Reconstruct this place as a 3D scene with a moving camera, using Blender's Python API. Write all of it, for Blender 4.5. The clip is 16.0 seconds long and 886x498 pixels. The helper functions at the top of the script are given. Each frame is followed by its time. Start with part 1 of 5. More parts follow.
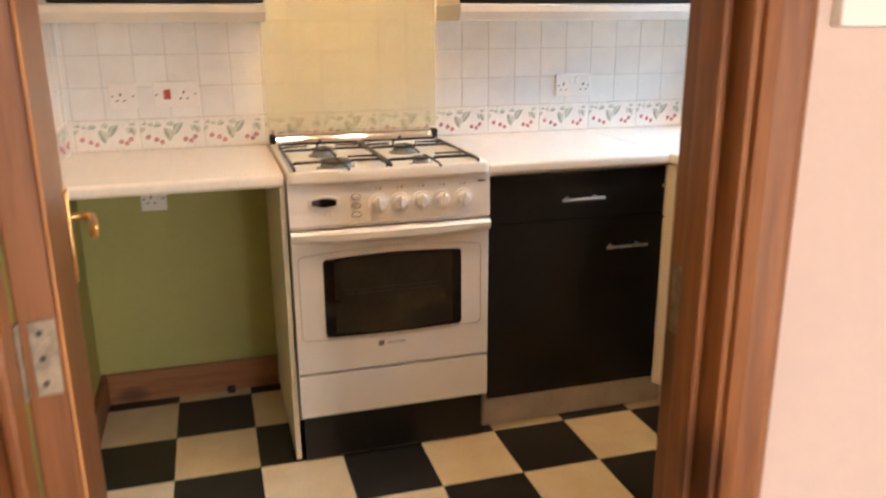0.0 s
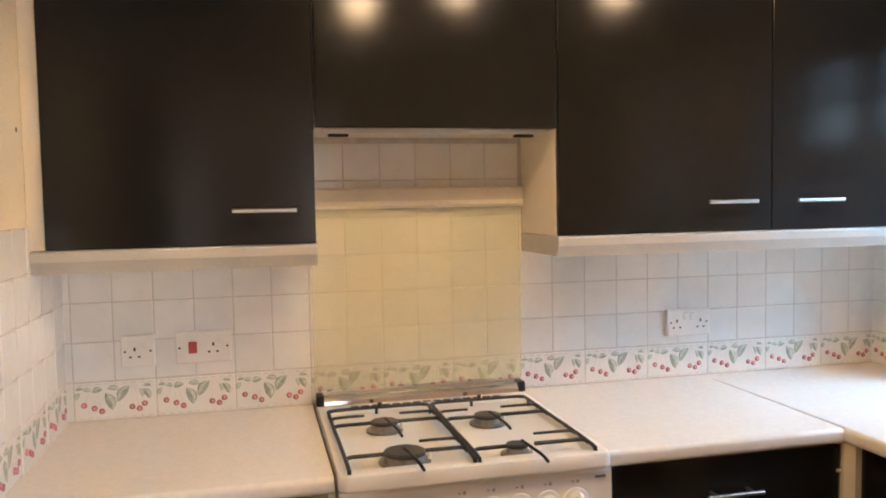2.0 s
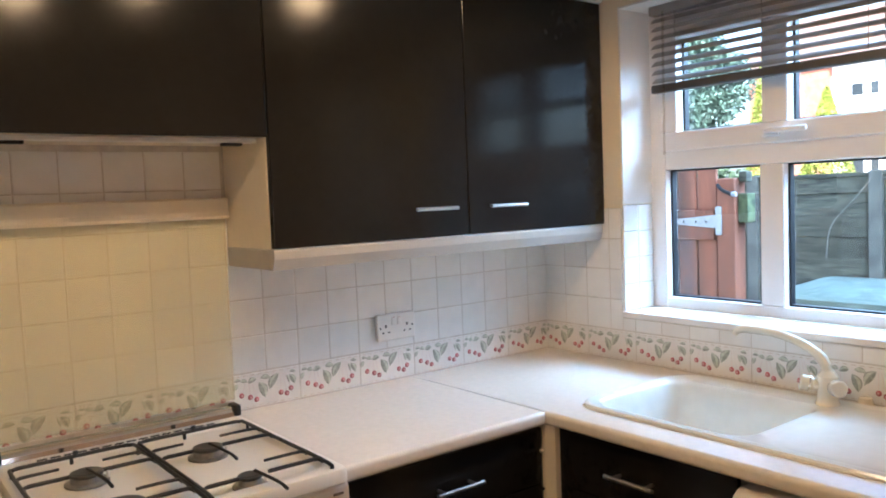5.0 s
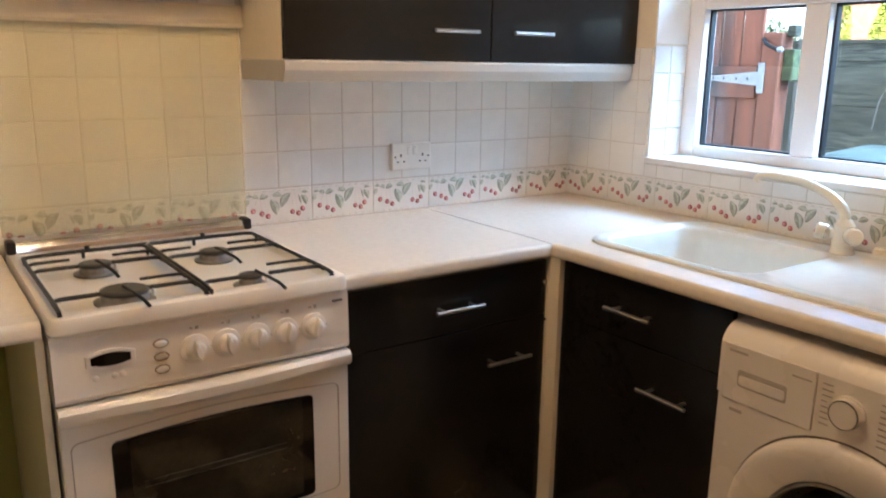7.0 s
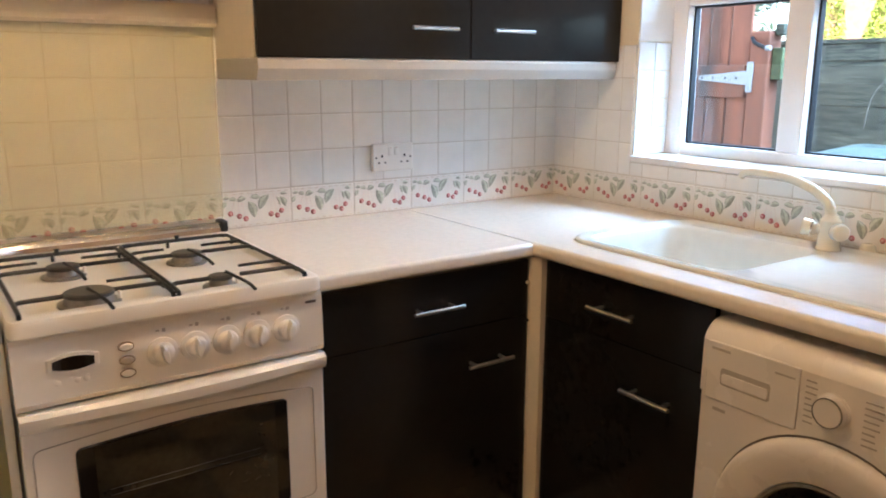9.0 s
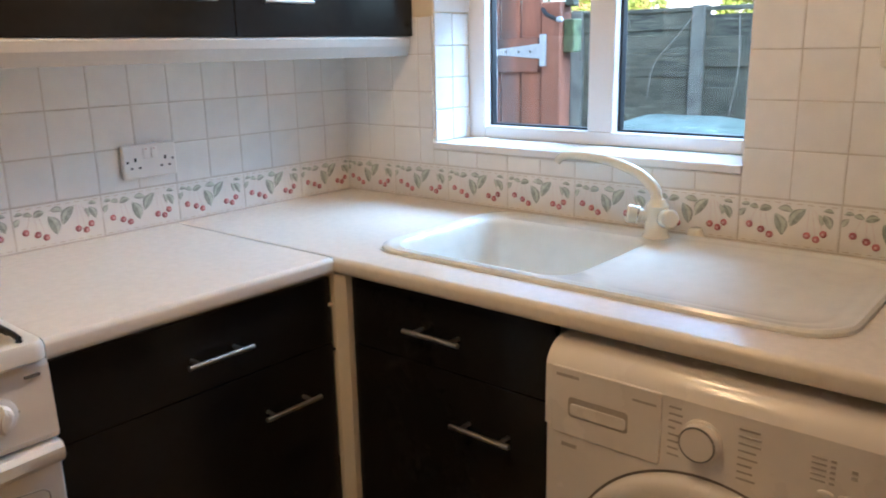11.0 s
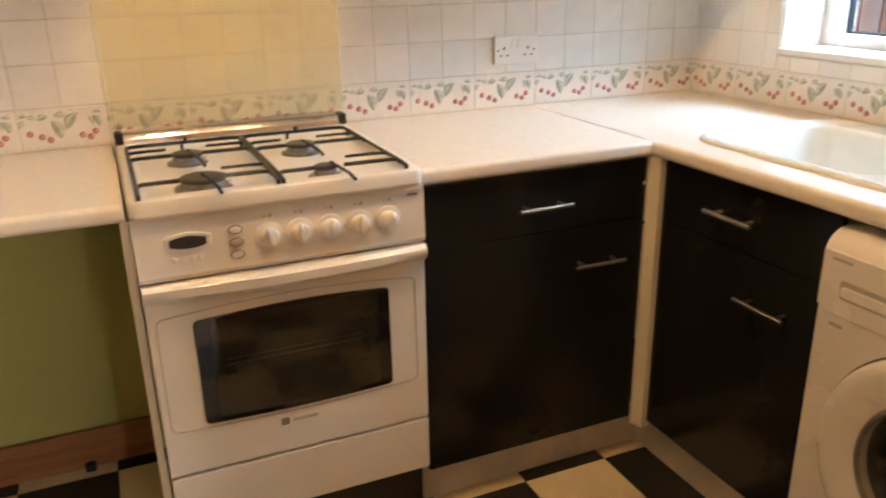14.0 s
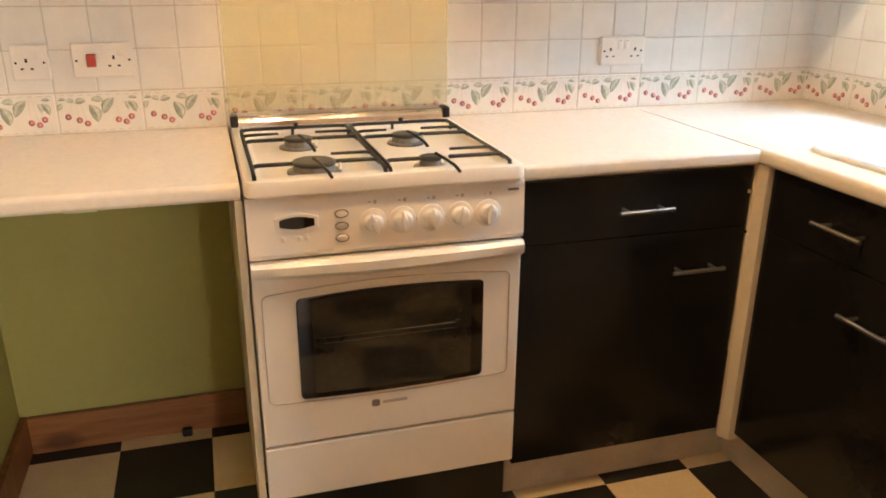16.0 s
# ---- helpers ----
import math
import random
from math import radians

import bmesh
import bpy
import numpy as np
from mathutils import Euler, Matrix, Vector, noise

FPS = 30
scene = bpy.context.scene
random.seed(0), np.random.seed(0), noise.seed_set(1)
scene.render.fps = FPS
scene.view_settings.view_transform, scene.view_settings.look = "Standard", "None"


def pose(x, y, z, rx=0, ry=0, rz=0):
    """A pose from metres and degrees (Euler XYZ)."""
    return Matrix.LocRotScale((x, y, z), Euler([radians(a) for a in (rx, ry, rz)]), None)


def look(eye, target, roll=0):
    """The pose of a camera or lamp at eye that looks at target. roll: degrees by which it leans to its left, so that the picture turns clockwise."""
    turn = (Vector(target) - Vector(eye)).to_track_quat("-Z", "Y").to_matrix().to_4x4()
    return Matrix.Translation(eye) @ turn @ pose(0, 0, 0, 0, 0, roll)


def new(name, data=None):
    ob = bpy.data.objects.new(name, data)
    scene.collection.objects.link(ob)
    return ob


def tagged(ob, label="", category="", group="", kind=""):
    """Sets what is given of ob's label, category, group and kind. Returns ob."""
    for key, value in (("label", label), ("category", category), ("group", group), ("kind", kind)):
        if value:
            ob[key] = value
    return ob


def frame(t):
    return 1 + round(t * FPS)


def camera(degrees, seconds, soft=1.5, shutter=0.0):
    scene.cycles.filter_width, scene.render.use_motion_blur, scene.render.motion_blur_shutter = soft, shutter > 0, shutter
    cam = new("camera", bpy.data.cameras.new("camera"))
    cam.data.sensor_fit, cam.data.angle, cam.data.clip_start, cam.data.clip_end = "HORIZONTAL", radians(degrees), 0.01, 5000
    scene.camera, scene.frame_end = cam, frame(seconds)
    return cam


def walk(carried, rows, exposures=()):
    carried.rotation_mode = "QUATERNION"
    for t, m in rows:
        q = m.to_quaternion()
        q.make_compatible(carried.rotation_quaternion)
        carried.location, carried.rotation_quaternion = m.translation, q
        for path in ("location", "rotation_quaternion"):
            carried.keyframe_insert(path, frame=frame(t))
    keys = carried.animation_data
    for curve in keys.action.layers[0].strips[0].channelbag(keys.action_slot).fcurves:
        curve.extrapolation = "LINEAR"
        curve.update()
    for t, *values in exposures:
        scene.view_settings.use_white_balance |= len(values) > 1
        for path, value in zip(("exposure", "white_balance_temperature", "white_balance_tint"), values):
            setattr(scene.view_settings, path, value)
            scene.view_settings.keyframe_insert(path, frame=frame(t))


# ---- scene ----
cam = camera(58.8, 16.0, soft=1.8, shutter=0.4)
PATH = [
    (0, (-2.07, -2.855, 1.329), (-1.529, -1.01, 0.778), -0.4),
    (0.5, (-2.086, -2.561, 1.357), (-1.397, -0.729, 0.951), -0.2),
    (1, (-2.062, -2.364, 1.458), (-1.354, -0.509, 1.226), -0.6),
    (1.5, (-2.059, -2.284, 1.482), (-1.498, -0.37, 1.332), -0.5),
    (2, (-2.032, -2.23, 1.489), (-1.564, -0.289, 1.368), -1.0),
    (2.5, (-2.062, -2.165, 1.48), (-1.5, -0.249, 1.376), -1.3),
    (3, (-2.146, -2.099, 1.513), (-1.313, -0.283, 1.409), -1.7),
    (3.5, (-2.141, -2.088, 1.517), (-1.064, -0.405, 1.44), -1.0),
    (3.7, (-2.127, -2.092, 1.521), (-0.986, -0.452, 1.445), -1.0),
    (5.8, (-2.122, -2.12, 1.485), (-0.879, -0.568, 1.269), -2.1),
    (6, (-2.124, -2.114, 1.477), (-0.876, -0.575, 1.206), -1.8),
    (6.5, (-2.122, -2.122, 1.433), (-0.93, -0.556, 1.076), -0.1),
    (7, (-2.061, -2.147, 1.388), (-0.949, -0.55, 0.928), 0.8),
    (7.5, (-2.034, -2.185, 1.344), (-0.92, -0.595, 0.863), 2.1),
    (8, (-2.042, -2.229, 1.336), (-0.956, -0.613, 0.878), 2.1),
    (8.2, (-2.055, -2.226, 1.351), (-0.991, -0.589, 0.918), 1.6),
    (10.3, (-1.802, -1.917, 1.363), (-0.458, -0.523, 0.865), -2.6),
    (10.5, (-1.777, -1.89, 1.355), (-0.377, -0.549, 0.863), -2.2),
    (11, (-1.756, -1.88, 1.357), (-0.277, -0.627, 0.863), -1.2),
    (11.5, (-1.744, -1.882, 1.366), (-0.196, -0.729, 0.843), -2.2),
    (12, (-1.755, -1.898, 1.35), (-0.189, -0.829, 0.716), -2.3),
    (12.5, (-1.789, -1.943, 1.352), (-0.226, -0.903, 0.662), -1.8),
    (13, (-1.85, -2.027, 1.381), (-0.47, -0.72, 0.757), -3.4),
    (13.5, (-1.876, -2.151, 1.356), (-0.871, -0.522, 0.776), -2.6),
    (14, (-1.889, -2.196, 1.342), (-1.152, -0.465, 0.664), -1.1),
    (14.5, (-1.915, -2.19, 1.34), (-1.297, -0.43, 0.617), -0.7),
    (15, (-1.928, -2.179, 1.349), (-1.342, -0.402, 0.643), -0.9),
    (15.5, (-1.936, -2.206, 1.334), (-1.381, -0.411, 0.647), 0.3),
    (16, (-1.933, -2.209, 1.341), (-1.39, -0.409, 0.659), 0.4),
]
EXPOSURES = [(0, 3.4, 5700, 10), (0.5, 3.3, 5650, 10), (1.0, 3.0, 5450, 10), (2.0, 3.05, 5450, 10), (3.5, 3.0, 5400, 10), (6.0, 2.55, 5250, 10), (7.0, 2.75, 5450, 10), (8.2, 2.95, 5550, 10), (11.0, 2.55, 5300, 10), (12.0, 2.65, 5450, 10), (12.5, 2.85, 5550, 10), (13.0, 2.85, 5600, 10), (13.5, 2.75, 5900, 10), (14.0, 3.1, 6300, 10), (14.5, 3.32, 6400, 10), (16, 3.36, 6400, 10)]

walk(cam, [(t, look(eye, target, roll)) for t, eye, target, roll in PATH],
     exposures=EXPOSURES)

# ---------------------------------------------------------------- light
world = bpy.data.worlds.new("world")
scene.world = world
world.use_nodes = True
wn = world.node_tree
sky = wn.nodes.new("ShaderNodeTexSky")
sky.sky_type = 'NISHITA'
sky.sun_disc = False
sky.dust_density = 3.0
sky.sun_elevation = radians(42)
sky.sun_rotation = radians(233)
wn.links.new(sky.outputs[0], wn.nodes["Background"].inputs[0])
wn.nodes["Background"].inputs[1].default_value = 0.15

sun = bpy.data.lights.new("sun", 'SUN')
sun.energy = 5.0
sun.angle = radians(0.6)
sun.color = (1.0, 0.95, 0.86)
new("sun", sun).matrix_world = look((0, 0, 0), (0.80, 0.60, -0.85))

WARM = (1.0, 0.61, 0.28)
LAMPS = [(-1.665, -1.02, 2.19), (-1.32, -1.02, 2.26), (-0.73, -1.02, 2.275)]
for p in LAMPS:
    bulb = bpy.data.lights.new("bulb_light", 'SPOT')
    bulb.energy = 2.3
    bulb.spot_size = radians(175)
    bulb.spot_blend = 0.4
    bulb.color = WARM
    bulb.shadow_soft_size = 0.055
    new("bulb_light", bulb).matrix_world = pose(p[0], p[1], p[2] - 0.035)

# unseen lamp added at the hall end to brighten the doorway and recess
hall_fill = bpy.data.lights.new("hall_fill_light", 'AREA')
hall_fill.shape = 'RECTANGLE'
hall_fill.size, hall_fill.size_y = 0.62, 1.7
hall_fill.energy = 5.0
hall_fill.color = (1.0, 0.78, 0.58)
new("hall_fill_light", hall_fill).matrix_world = look((-1.02, -4.99, 1.05), (-2.0, -1.5, 0.7))


# lamp added outside, above the view, to strengthen skylight through the kitchen window
sky_fill = bpy.data.lights.new("sky_fill_light", 'AREA')
sky_fill.shape = 'RECTANGLE'
sky_fill.size, sky_fill.size_y = 2.6, 1.0
sky_fill.energy = 74
sky_fill.color = (0.56, 0.78, 1.0)
new("sky_fill_light", sky_fill).matrix_world = look((1.25, -1.50, 2.75), (0.05, -0.75, 1.30))


# ---------------------------------------------------------------- materials
def nodes_of(name):
    m = bpy.data.materials.new(name)
    m.use_nodes = True
    return m, m.node_tree.nodes, m.node_tree.links, m.node_tree.nodes["Principled BSDF"]


def mat(name, col, rough=0.5, metal=0.0, vary=0.08, scale=12.0, bump=0.0, bscale=150.0, coat=0.0, tint=None, rand=0.0, stretch=(1, 1, 1), rvary=0.1, spec=0.5):
    """Surface with two scales of colour variation, roughness variation and fine relief."""
    m, n, l, p = nodes_of(name)
    geo = n.new("ShaderNodeNewGeometry")
    mp = n.new("ShaderNodeMapping")
    mp.inputs["Scale"].default_value = stretch
    l.new(geo.outputs["Position"], mp.inputs["Vector"])
    big = n.new("ShaderNodeTexNoise")
    big.inputs["Scale"].default_value = scale
    big.inputs["Detail"].default_value = 6
    fine = n.new("ShaderNodeTexNoise")
    fine.inputs["Scale"].default_value = scale * 14
    fine.inputs["Detail"].default_value = 4
    for t in (big, fine):
        l.new(mp.outputs[0], t.inputs["Vector"])
    add = n.new("ShaderNodeMath")
    add.operation = 'MULTIPLY_ADD'
    add.inputs[1].default_value = 0.4
    l.new(fine.outputs[0], add.inputs[0])
    l.new(big.outputs[0], add.inputs[2])
    ramp = n.new("ShaderNodeMapRange")
    ramp.inputs["From Min"].default_value = 0.4
    ramp.inputs["From Max"].default_value = 1.0
    l.new(add.outputs[0], ramp.inputs[0])
    mix = n.new("ShaderNodeMix")
    mix.data_type = 'RGBA'
    lo = tint if tint else tuple(c * (1 - 2 * vary) for c in col)
    hi = tuple(min(1, c * (1 + vary)) for c in col)
    mix.inputs["A"].default_value = (*lo, 1)
    mix.inputs["B"].default_value = (*hi, 1)
    l.new(ramp.outputs[0], mix.inputs["Factor"])
    out = mix.outputs["Result"]
    if rand:
        info = n.new("ShaderNodeObjectInfo")
        hsv = n.new("ShaderNodeHueSaturation")
        mr = n.new("ShaderNodeMapRange")
        mr.inputs["To Min"].default_value = 1 - rand
        mr.inputs["To Max"].default_value = 1 + rand
        l.new(info.outputs["Random"], mr.inputs[0])
        l.new(mr.outputs[0], hsv.inputs["Value"])
        l.new(out, hsv.inputs["Color"])
        out = hsv.outputs[0]
    l.new(out, p.inputs["Base Color"])
    rr = n.new("ShaderNodeMapRange")
    rr.inputs["To Min"].default_value = max(0.02, rough - rvary * rough)
    rr.inputs["To Max"].default_value = min(1, rough + 2 * rvary * rough)
    l.new(big.outputs[0], rr.inputs[0])
    l.new(rr.outputs[0], p.inputs["Roughness"])
    p.inputs["Metallic"].default_value = metal
    p.inputs["Specular IOR Level"].default_value = spec
    p.inputs["Coat Weight"].default_value = coat
    p.inputs["Coat Roughness"].default_value = 0.1
    if bump:
        bt = n.new("ShaderNodeTexNoise")
        bt.inputs["Scale"].default_value = bscale
        bt.inputs["Detail"].default_value = 3
        l.new(mp.outputs[0], bt.inputs["Vector"])
        b = n.new("ShaderNodeBump")
        b.inputs["Strength"].default_value = bump
        b.inputs["Distance"].default_value = 0.002
        l.new(bt.outputs[0], b.inputs["Height"])
        l.new(b.outputs[0], p.inputs["Normal"])
    return m


def wood(name, light, dark, rough=0.35, stretch=(1, 1, 0.06), scale=38.0, knots=True):
    """Varnished pine: long grain bands and scattered knots."""
    m, n, l, p = nodes_of(name)
    geo = n.new("ShaderNodeNewGeometry")
    mp = n.new("ShaderNodeMapping")
    mp.inputs["Scale"].default_value = stretch
    l.new(geo.outputs["Position"], mp.inputs["Vector"])
    g = n.new("ShaderNodeTexNoise")
    g.inputs["Scale"].default_value = scale
    g.inputs["Detail"].default_value = 5
    g.inputs["Distortion"].default_value = 0.6
    l.new(mp.outputs[0], g.inputs["Vector"])
    g2 = n.new("ShaderNodeTexNoise")
    g2.inputs["Scale"].default_value = scale * 7
    g2.inputs["Detail"].default_value = 3
    l.new(mp.outputs[0], g2.inputs["Vector"])
    add = n.new("ShaderNodeMath")
    add.operation = 'MULTIPLY_ADD'
    add.inputs[1].default_value = 0.35
    l.new(g2.outputs[0], add.inputs[0])
    l.new(g.outputs[0], add.inputs[2])
    cr = n.new("ShaderNodeValToRGB")
    e = cr.color_ramp.elements
    e[0].position, e[0].color = 0.45, (*dark, 1)
    e[1].position, e[1].color = 0.8, (*light, 1)
    l.new(add.outputs[0], cr.inputs[0])
    out = cr.outputs[0]
    if knots:
        mk = n.new("ShaderNodeMapping")
        mk.inputs["Scale"].default_value = tuple(min(1.0, s * 9) for s in stretch)
        l.new(geo.outputs["Position"], mk.inputs["Vector"])
        v = n.new("ShaderNodeTexVoronoi")
        v.inputs["Scale"].default_value = 5.5
        l.new(mk.outputs[0], v.inputs["Vector"])
        mr = n.new("ShaderNodeMapRange")
        mr.inputs["From Min"].default_value = 0.09
        mr.inputs["From Max"].default_value = 0.21
        mr.inputs["To Min"].default_value = 0.75
        mr.inputs["To Max"].default_value = 0.0
        l.new(v.outputs["Distance"], mr.inputs[0])
        mx = n.new("ShaderNodeMix")
        mx.data_type = 'RGBA'
        mx.inputs["B"].default_value = (dark[0] * 0.25, dark[1] * 0.2, dark[2] * 0.2, 1)
        l.new(mr.outputs[0], mx.inputs["Factor"])
        l.new(out, mx.inputs["A"])
        out = mx.outputs["Result"]
    l.new(out, p.inputs["Base Color"])
    p.inputs["Roughness"].default_value = rough
    b = n.new("ShaderNodeBump")
    b.inputs["Strength"].default_value = 0.25
    b.inputs["Distance"].default_value = 0.001
    l.new(add.outputs[0], b.inputs["Height"])
    l.new(b.outputs[0], p.inputs["Normal"])
    return m


def clear_glass(name, tint=(1, 1, 1)):
    m, n, l, p = nodes_of(name)
    n.remove(p)
    tr = n.new("ShaderNodeBsdfTransparent")
    tr.inputs[0].default_value = (*tint, 1)
    gl = n.new("ShaderNodeBsdfGlossy")
    gl.inputs["Roughness"].default_value = 0.02
    lw = n.new("ShaderNodeLayerWeight")
    lw.inputs[0].default_value = 0.5
    pw = n.new("ShaderNodeMath")
    pw.operation = 'POWER'
    pw.inputs[1].default_value = 5.0
    l.new(lw.outputs["Facing"], pw.inputs[0])
    fr = n.new("ShaderNodeMath")
    fr.operation = 'MULTIPLY_ADD'
    fr.inputs[1].default_value = 0.9
    fr.inputs[2].default_value = 0.045
    l.new(pw.outputs[0], fr.inputs[0])
    mx = n.new("ShaderNodeMixShader")
    l.new(fr.outputs[0], mx.inputs[0])
    l.new(tr.outputs[0], mx.inputs[1])
    l.new(gl.outputs[0], mx.inputs[2])
    l.new(mx.outputs[0], n["Material Output"].inputs[0])
    return m


def tinted_panel(name, col, seen):
    """Translucent pane: part of the light goes through tinted, part is scattered by the coloured back."""
    m, n, l, p = nodes_of(name)
    tr = n.new("ShaderNodeBsdfTransparent")
    tr.inputs[0].default_value = (0.985, 0.975, 0.905, 1)
    p.inputs["Base Color"].default_value = (*col, 1)
    p.inputs["Roughness"].default_value = 0.16
    geo = n.new("ShaderNodeNewGeometry")
    t = n.new("ShaderNodeTexNoise")
    t.inputs["Scale"].default_value = 3.0
    l.new(geo.outputs["Position"], t.inputs["Vector"])
    mr = n.new("ShaderNodeMapRange")
    mr.inputs["To Min"].default_value = 1 - seen - 0.015
    mr.inputs["To Max"].default_value = 1 - seen + 0.015
    l.new(t.outputs[0], mr.inputs[0])
    mx = n.new("ShaderNodeMixShader")
    l.new(mr.outputs[0], mx.inputs[0])
    l.new(tr.outputs[0], mx.inputs[1])
    l.new(p.outputs[0], mx.inputs[2])
    l.new(mx.outputs[0], n["Material Output"].inputs[0])
    return m


def glow(name, col, strength):
    m, n, l, p = nodes_of(name)
    p.inputs["Emission Color"].default_value = (*col, 1)
    p.inputs["Emission Strength"].default_value = strength
    return m


CREAM_WALL = mat("cream_wall_paint", (0.80, 0.70, 0.52), 0.75, vary=0.04, scale=4, bump=0.15, bscale=120)
PINK_WALL = mat("pale_pink_wall_paint", (0.56, 0.455, 0.395), 0.75, vary=0.04, scale=3, bump=0.2, bscale=140)
CEILING = mat("white_ceiling_paint", (0.80, 0.78, 0.74), 0.85, vary=0.03, scale=5, bump=0.2, bscale=90)
GREEN = mat("olive_green_paint", (0.36, 0.345, 0.10), 0.6, vary=0.05, scale=3, bump=0.12, bscale=110)
GROUT = mat("grey_grout", (0.63, 0.59, 0.53), 0.9, vary=0.12, scale=30, bump=0.3)
TILE = mat("white_glazed_tile", (0.80, 0.79, 0.76), 0.12, vary=0.03, scale=18, bump=0.26, bscale=24, rand=0.035)
BORDER = mat("border_glazed_tile", (0.80, 0.785, 0.75), 0.14, vary=0.03, scale=20, bump=0.1, bscale=40, rand=0.03)
CHERRY = mat("cherry_pink_glaze", (0.56, 0.21, 0.22), 0.2, vary=0.25, scale=60)
CHERRY_PALE = mat("pale_cherry_highlight_glaze", (0.72, 0.46, 0.46), 0.2, vary=0.12, scale=60)
STALK = mat("pale_pink_stalk_glaze", (0.74, 0.66, 0.64), 0.3, vary=0.1, scale=60)
LEAF = mat("grey_green_leaf_glaze", (0.43, 0.46, 0.40), 0.25, vary=0.22, scale=90)
LEAF_PALE = mat("pale_green_leaf_glaze", (0.60, 0.64, 0.55), 0.25, vary=0.15, scale=90)
DASH = mat("ochre_dash_glaze", (0.55, 0.47, 0.38), 0.3)
WORKTOP = mat("cream_worktop_laminate", (0.80, 0.75, 0.675), 0.24, vary=0.035, scale=60, bump=0.08, bscale=420)
BLACK = mat("black_painted_door", (0.0140, 0.0134, 0.0128), 0.15, vary=0.14, scale=3, rvary=0.06, spec=0.28, bump=0.05, bscale=260)
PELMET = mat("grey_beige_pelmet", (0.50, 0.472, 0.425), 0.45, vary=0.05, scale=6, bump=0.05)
CARCASS = mat("cream_melamine", (0.78, 0.70, 0.55), 0.42, vary=0.04, scale=6, bump=0.05)
PLINTH = mat("dull_cream_plinth", (0.62, 0.55, 0.45), 0.5, vary=0.12, scale=9, bump=0.06)
STEEL = mat("brushed_steel", (0.62, 0.60, 0.57), 0.28, metal=1.0, vary=0.06, scale=40)
CHROME = mat("polished_chrome", (0.75, 0.74, 0.72), 0.1, metal=1.0, vary=0.05, scale=10)
ENAMEL = mat("white_enamel", (0.80, 0.765, 0.70), 0.30, vary=0.02, scale=5, rvary=0.15, coat=0.12)
WM_WHITE = mat("white_appliance_paint", (0.80, 0.76, 0.71), 0.26, vary=0.02, scale=5, bump=0.03, bscale=300, coat=0.5)
PLASTIC = mat("white_plastic", (0.80, 0.77, 0.72), 0.35, vary=0.03, scale=20)
OLD_PLASTIC = mat("aged_cream_plastic", (0.74, 0.66, 0.50), 0.4, vary=0.05, scale=15)
GREY_PRINT = mat("grey_print", (0.16, 0.14, 0.12), 0.5)
BUTTON_GREY = mat("beige_grey_button", (0.50, 0.44, 0.35), 0.4)
BUTTON_RIM = mat("brown_button_rim", (0.22, 0.16, 0.10), 0.4)
# for grey print, and for the painted shade of the soap drawer grip
PRINT_SHADE_GREY = mat("pale_grey_print_and_shade", (0.46, 0.42, 0.37), 0.5)
DARK = mat("dark_plastic", (0.014, 0.013, 0.012), 0.4, vary=0.2, spec=0.35)
RED = mat("red_rocker", (0.42, 0.045, 0.03), 0.3)
LCD = mat("grey_green_lcd", (0.14, 0.17, 0.14), 0.2)
IRON = mat("black_enamelled_iron", (0.012, 0.0115, 0.011), 0.42, vary=0.3, scale=60, bump=0.2, bscale=300)
BURNER = mat("grey_burner_alloy", (0.30, 0.29, 0.27), 0.45, metal=0.7, vary=0.2, scale=60)
BLACK_GLASS = mat("black_oven_glass", (0.012, 0.010, 0.008), 0.05, vary=0.2, scale=8)
OVEN_GLASS = mat("smoked_oven_glass", (0.030, 0.026, 0.018), 0.05, spec=0.55, vary=0.3, scale=6)
SPLASH = tinted_panel("pale_yellow_glass", (0.93, 0.905, 0.71), 0.79)
GLASS = clear_glass("window_glass", (0.96, 0.98, 0.97))
UPVC = mat("white_upvc", (0.80, 0.78, 0.76), 0.3, vary=0.025, scale=8)
GASKET = mat("black_rubber_gasket", (0.012, 0.012, 0.013), 0.5)
SILL = mat("white_sill_tile", (0.80, 0.79, 0.77), 0.22, vary=0.04, scale=9, bump=0.08)
RAIL_DARK = mat("dark_grey_blind_rail", (0.07, 0.068, 0.066), 0.4, vary=0.06, scale=30)
SLAT = mat("grey_aluminium_slat", (0.30, 0.29, 0.28), 0.38, metal=0.4, vary=0.06, scale=30)
SINK = mat("white_composite_sink", (0.77, 0.785, 0.745), 0.16, vary=0.03, scale=25)
TAP = mat("cream_enamelled_tap", (0.80, 0.76, 0.63), 0.16, vary=0.03, scale=20)
PINE = wood("varnished_pine", (0.25, 0.098, 0.027), (0.115, 0.036, 0.008), 0.38)
PINE_LIGHT = wood("pale_pine_edge", (0.62, 0.33, 0.12), (0.40, 0.18, 0.06), 0.38)
PINE_X = wood("varnished_pine_lengthwise", (0.29, 0.125, 0.042), (0.18, 0.068, 0.020), 0.45, stretch=(0.06, 1, 1))
BRASS = mat("worn_brass", (0.62, 0.43, 0.17), 0.3, metal=1.0, vary=0.2, scale=60)
HINGE = mat("dull_steel_hinge", (0.34, 0.29, 0.22), 0.45, metal=1.0, vary=0.3, scale=70)
FLOOR_BLACK = mat("black_vinyl_tile", (0.022, 0.020, 0.018), 0.34, vary=0.3, scale=8, bump=0.06, rand=0.15, spec=0.38)
FLOOR_CREAM = mat("cream_vinyl_tile", (0.72, 0.60, 0.40), 0.38, vary=0.07, scale=7, bump=0.06, rand=0.04, tint=(0.60, 0.48, 0.30))
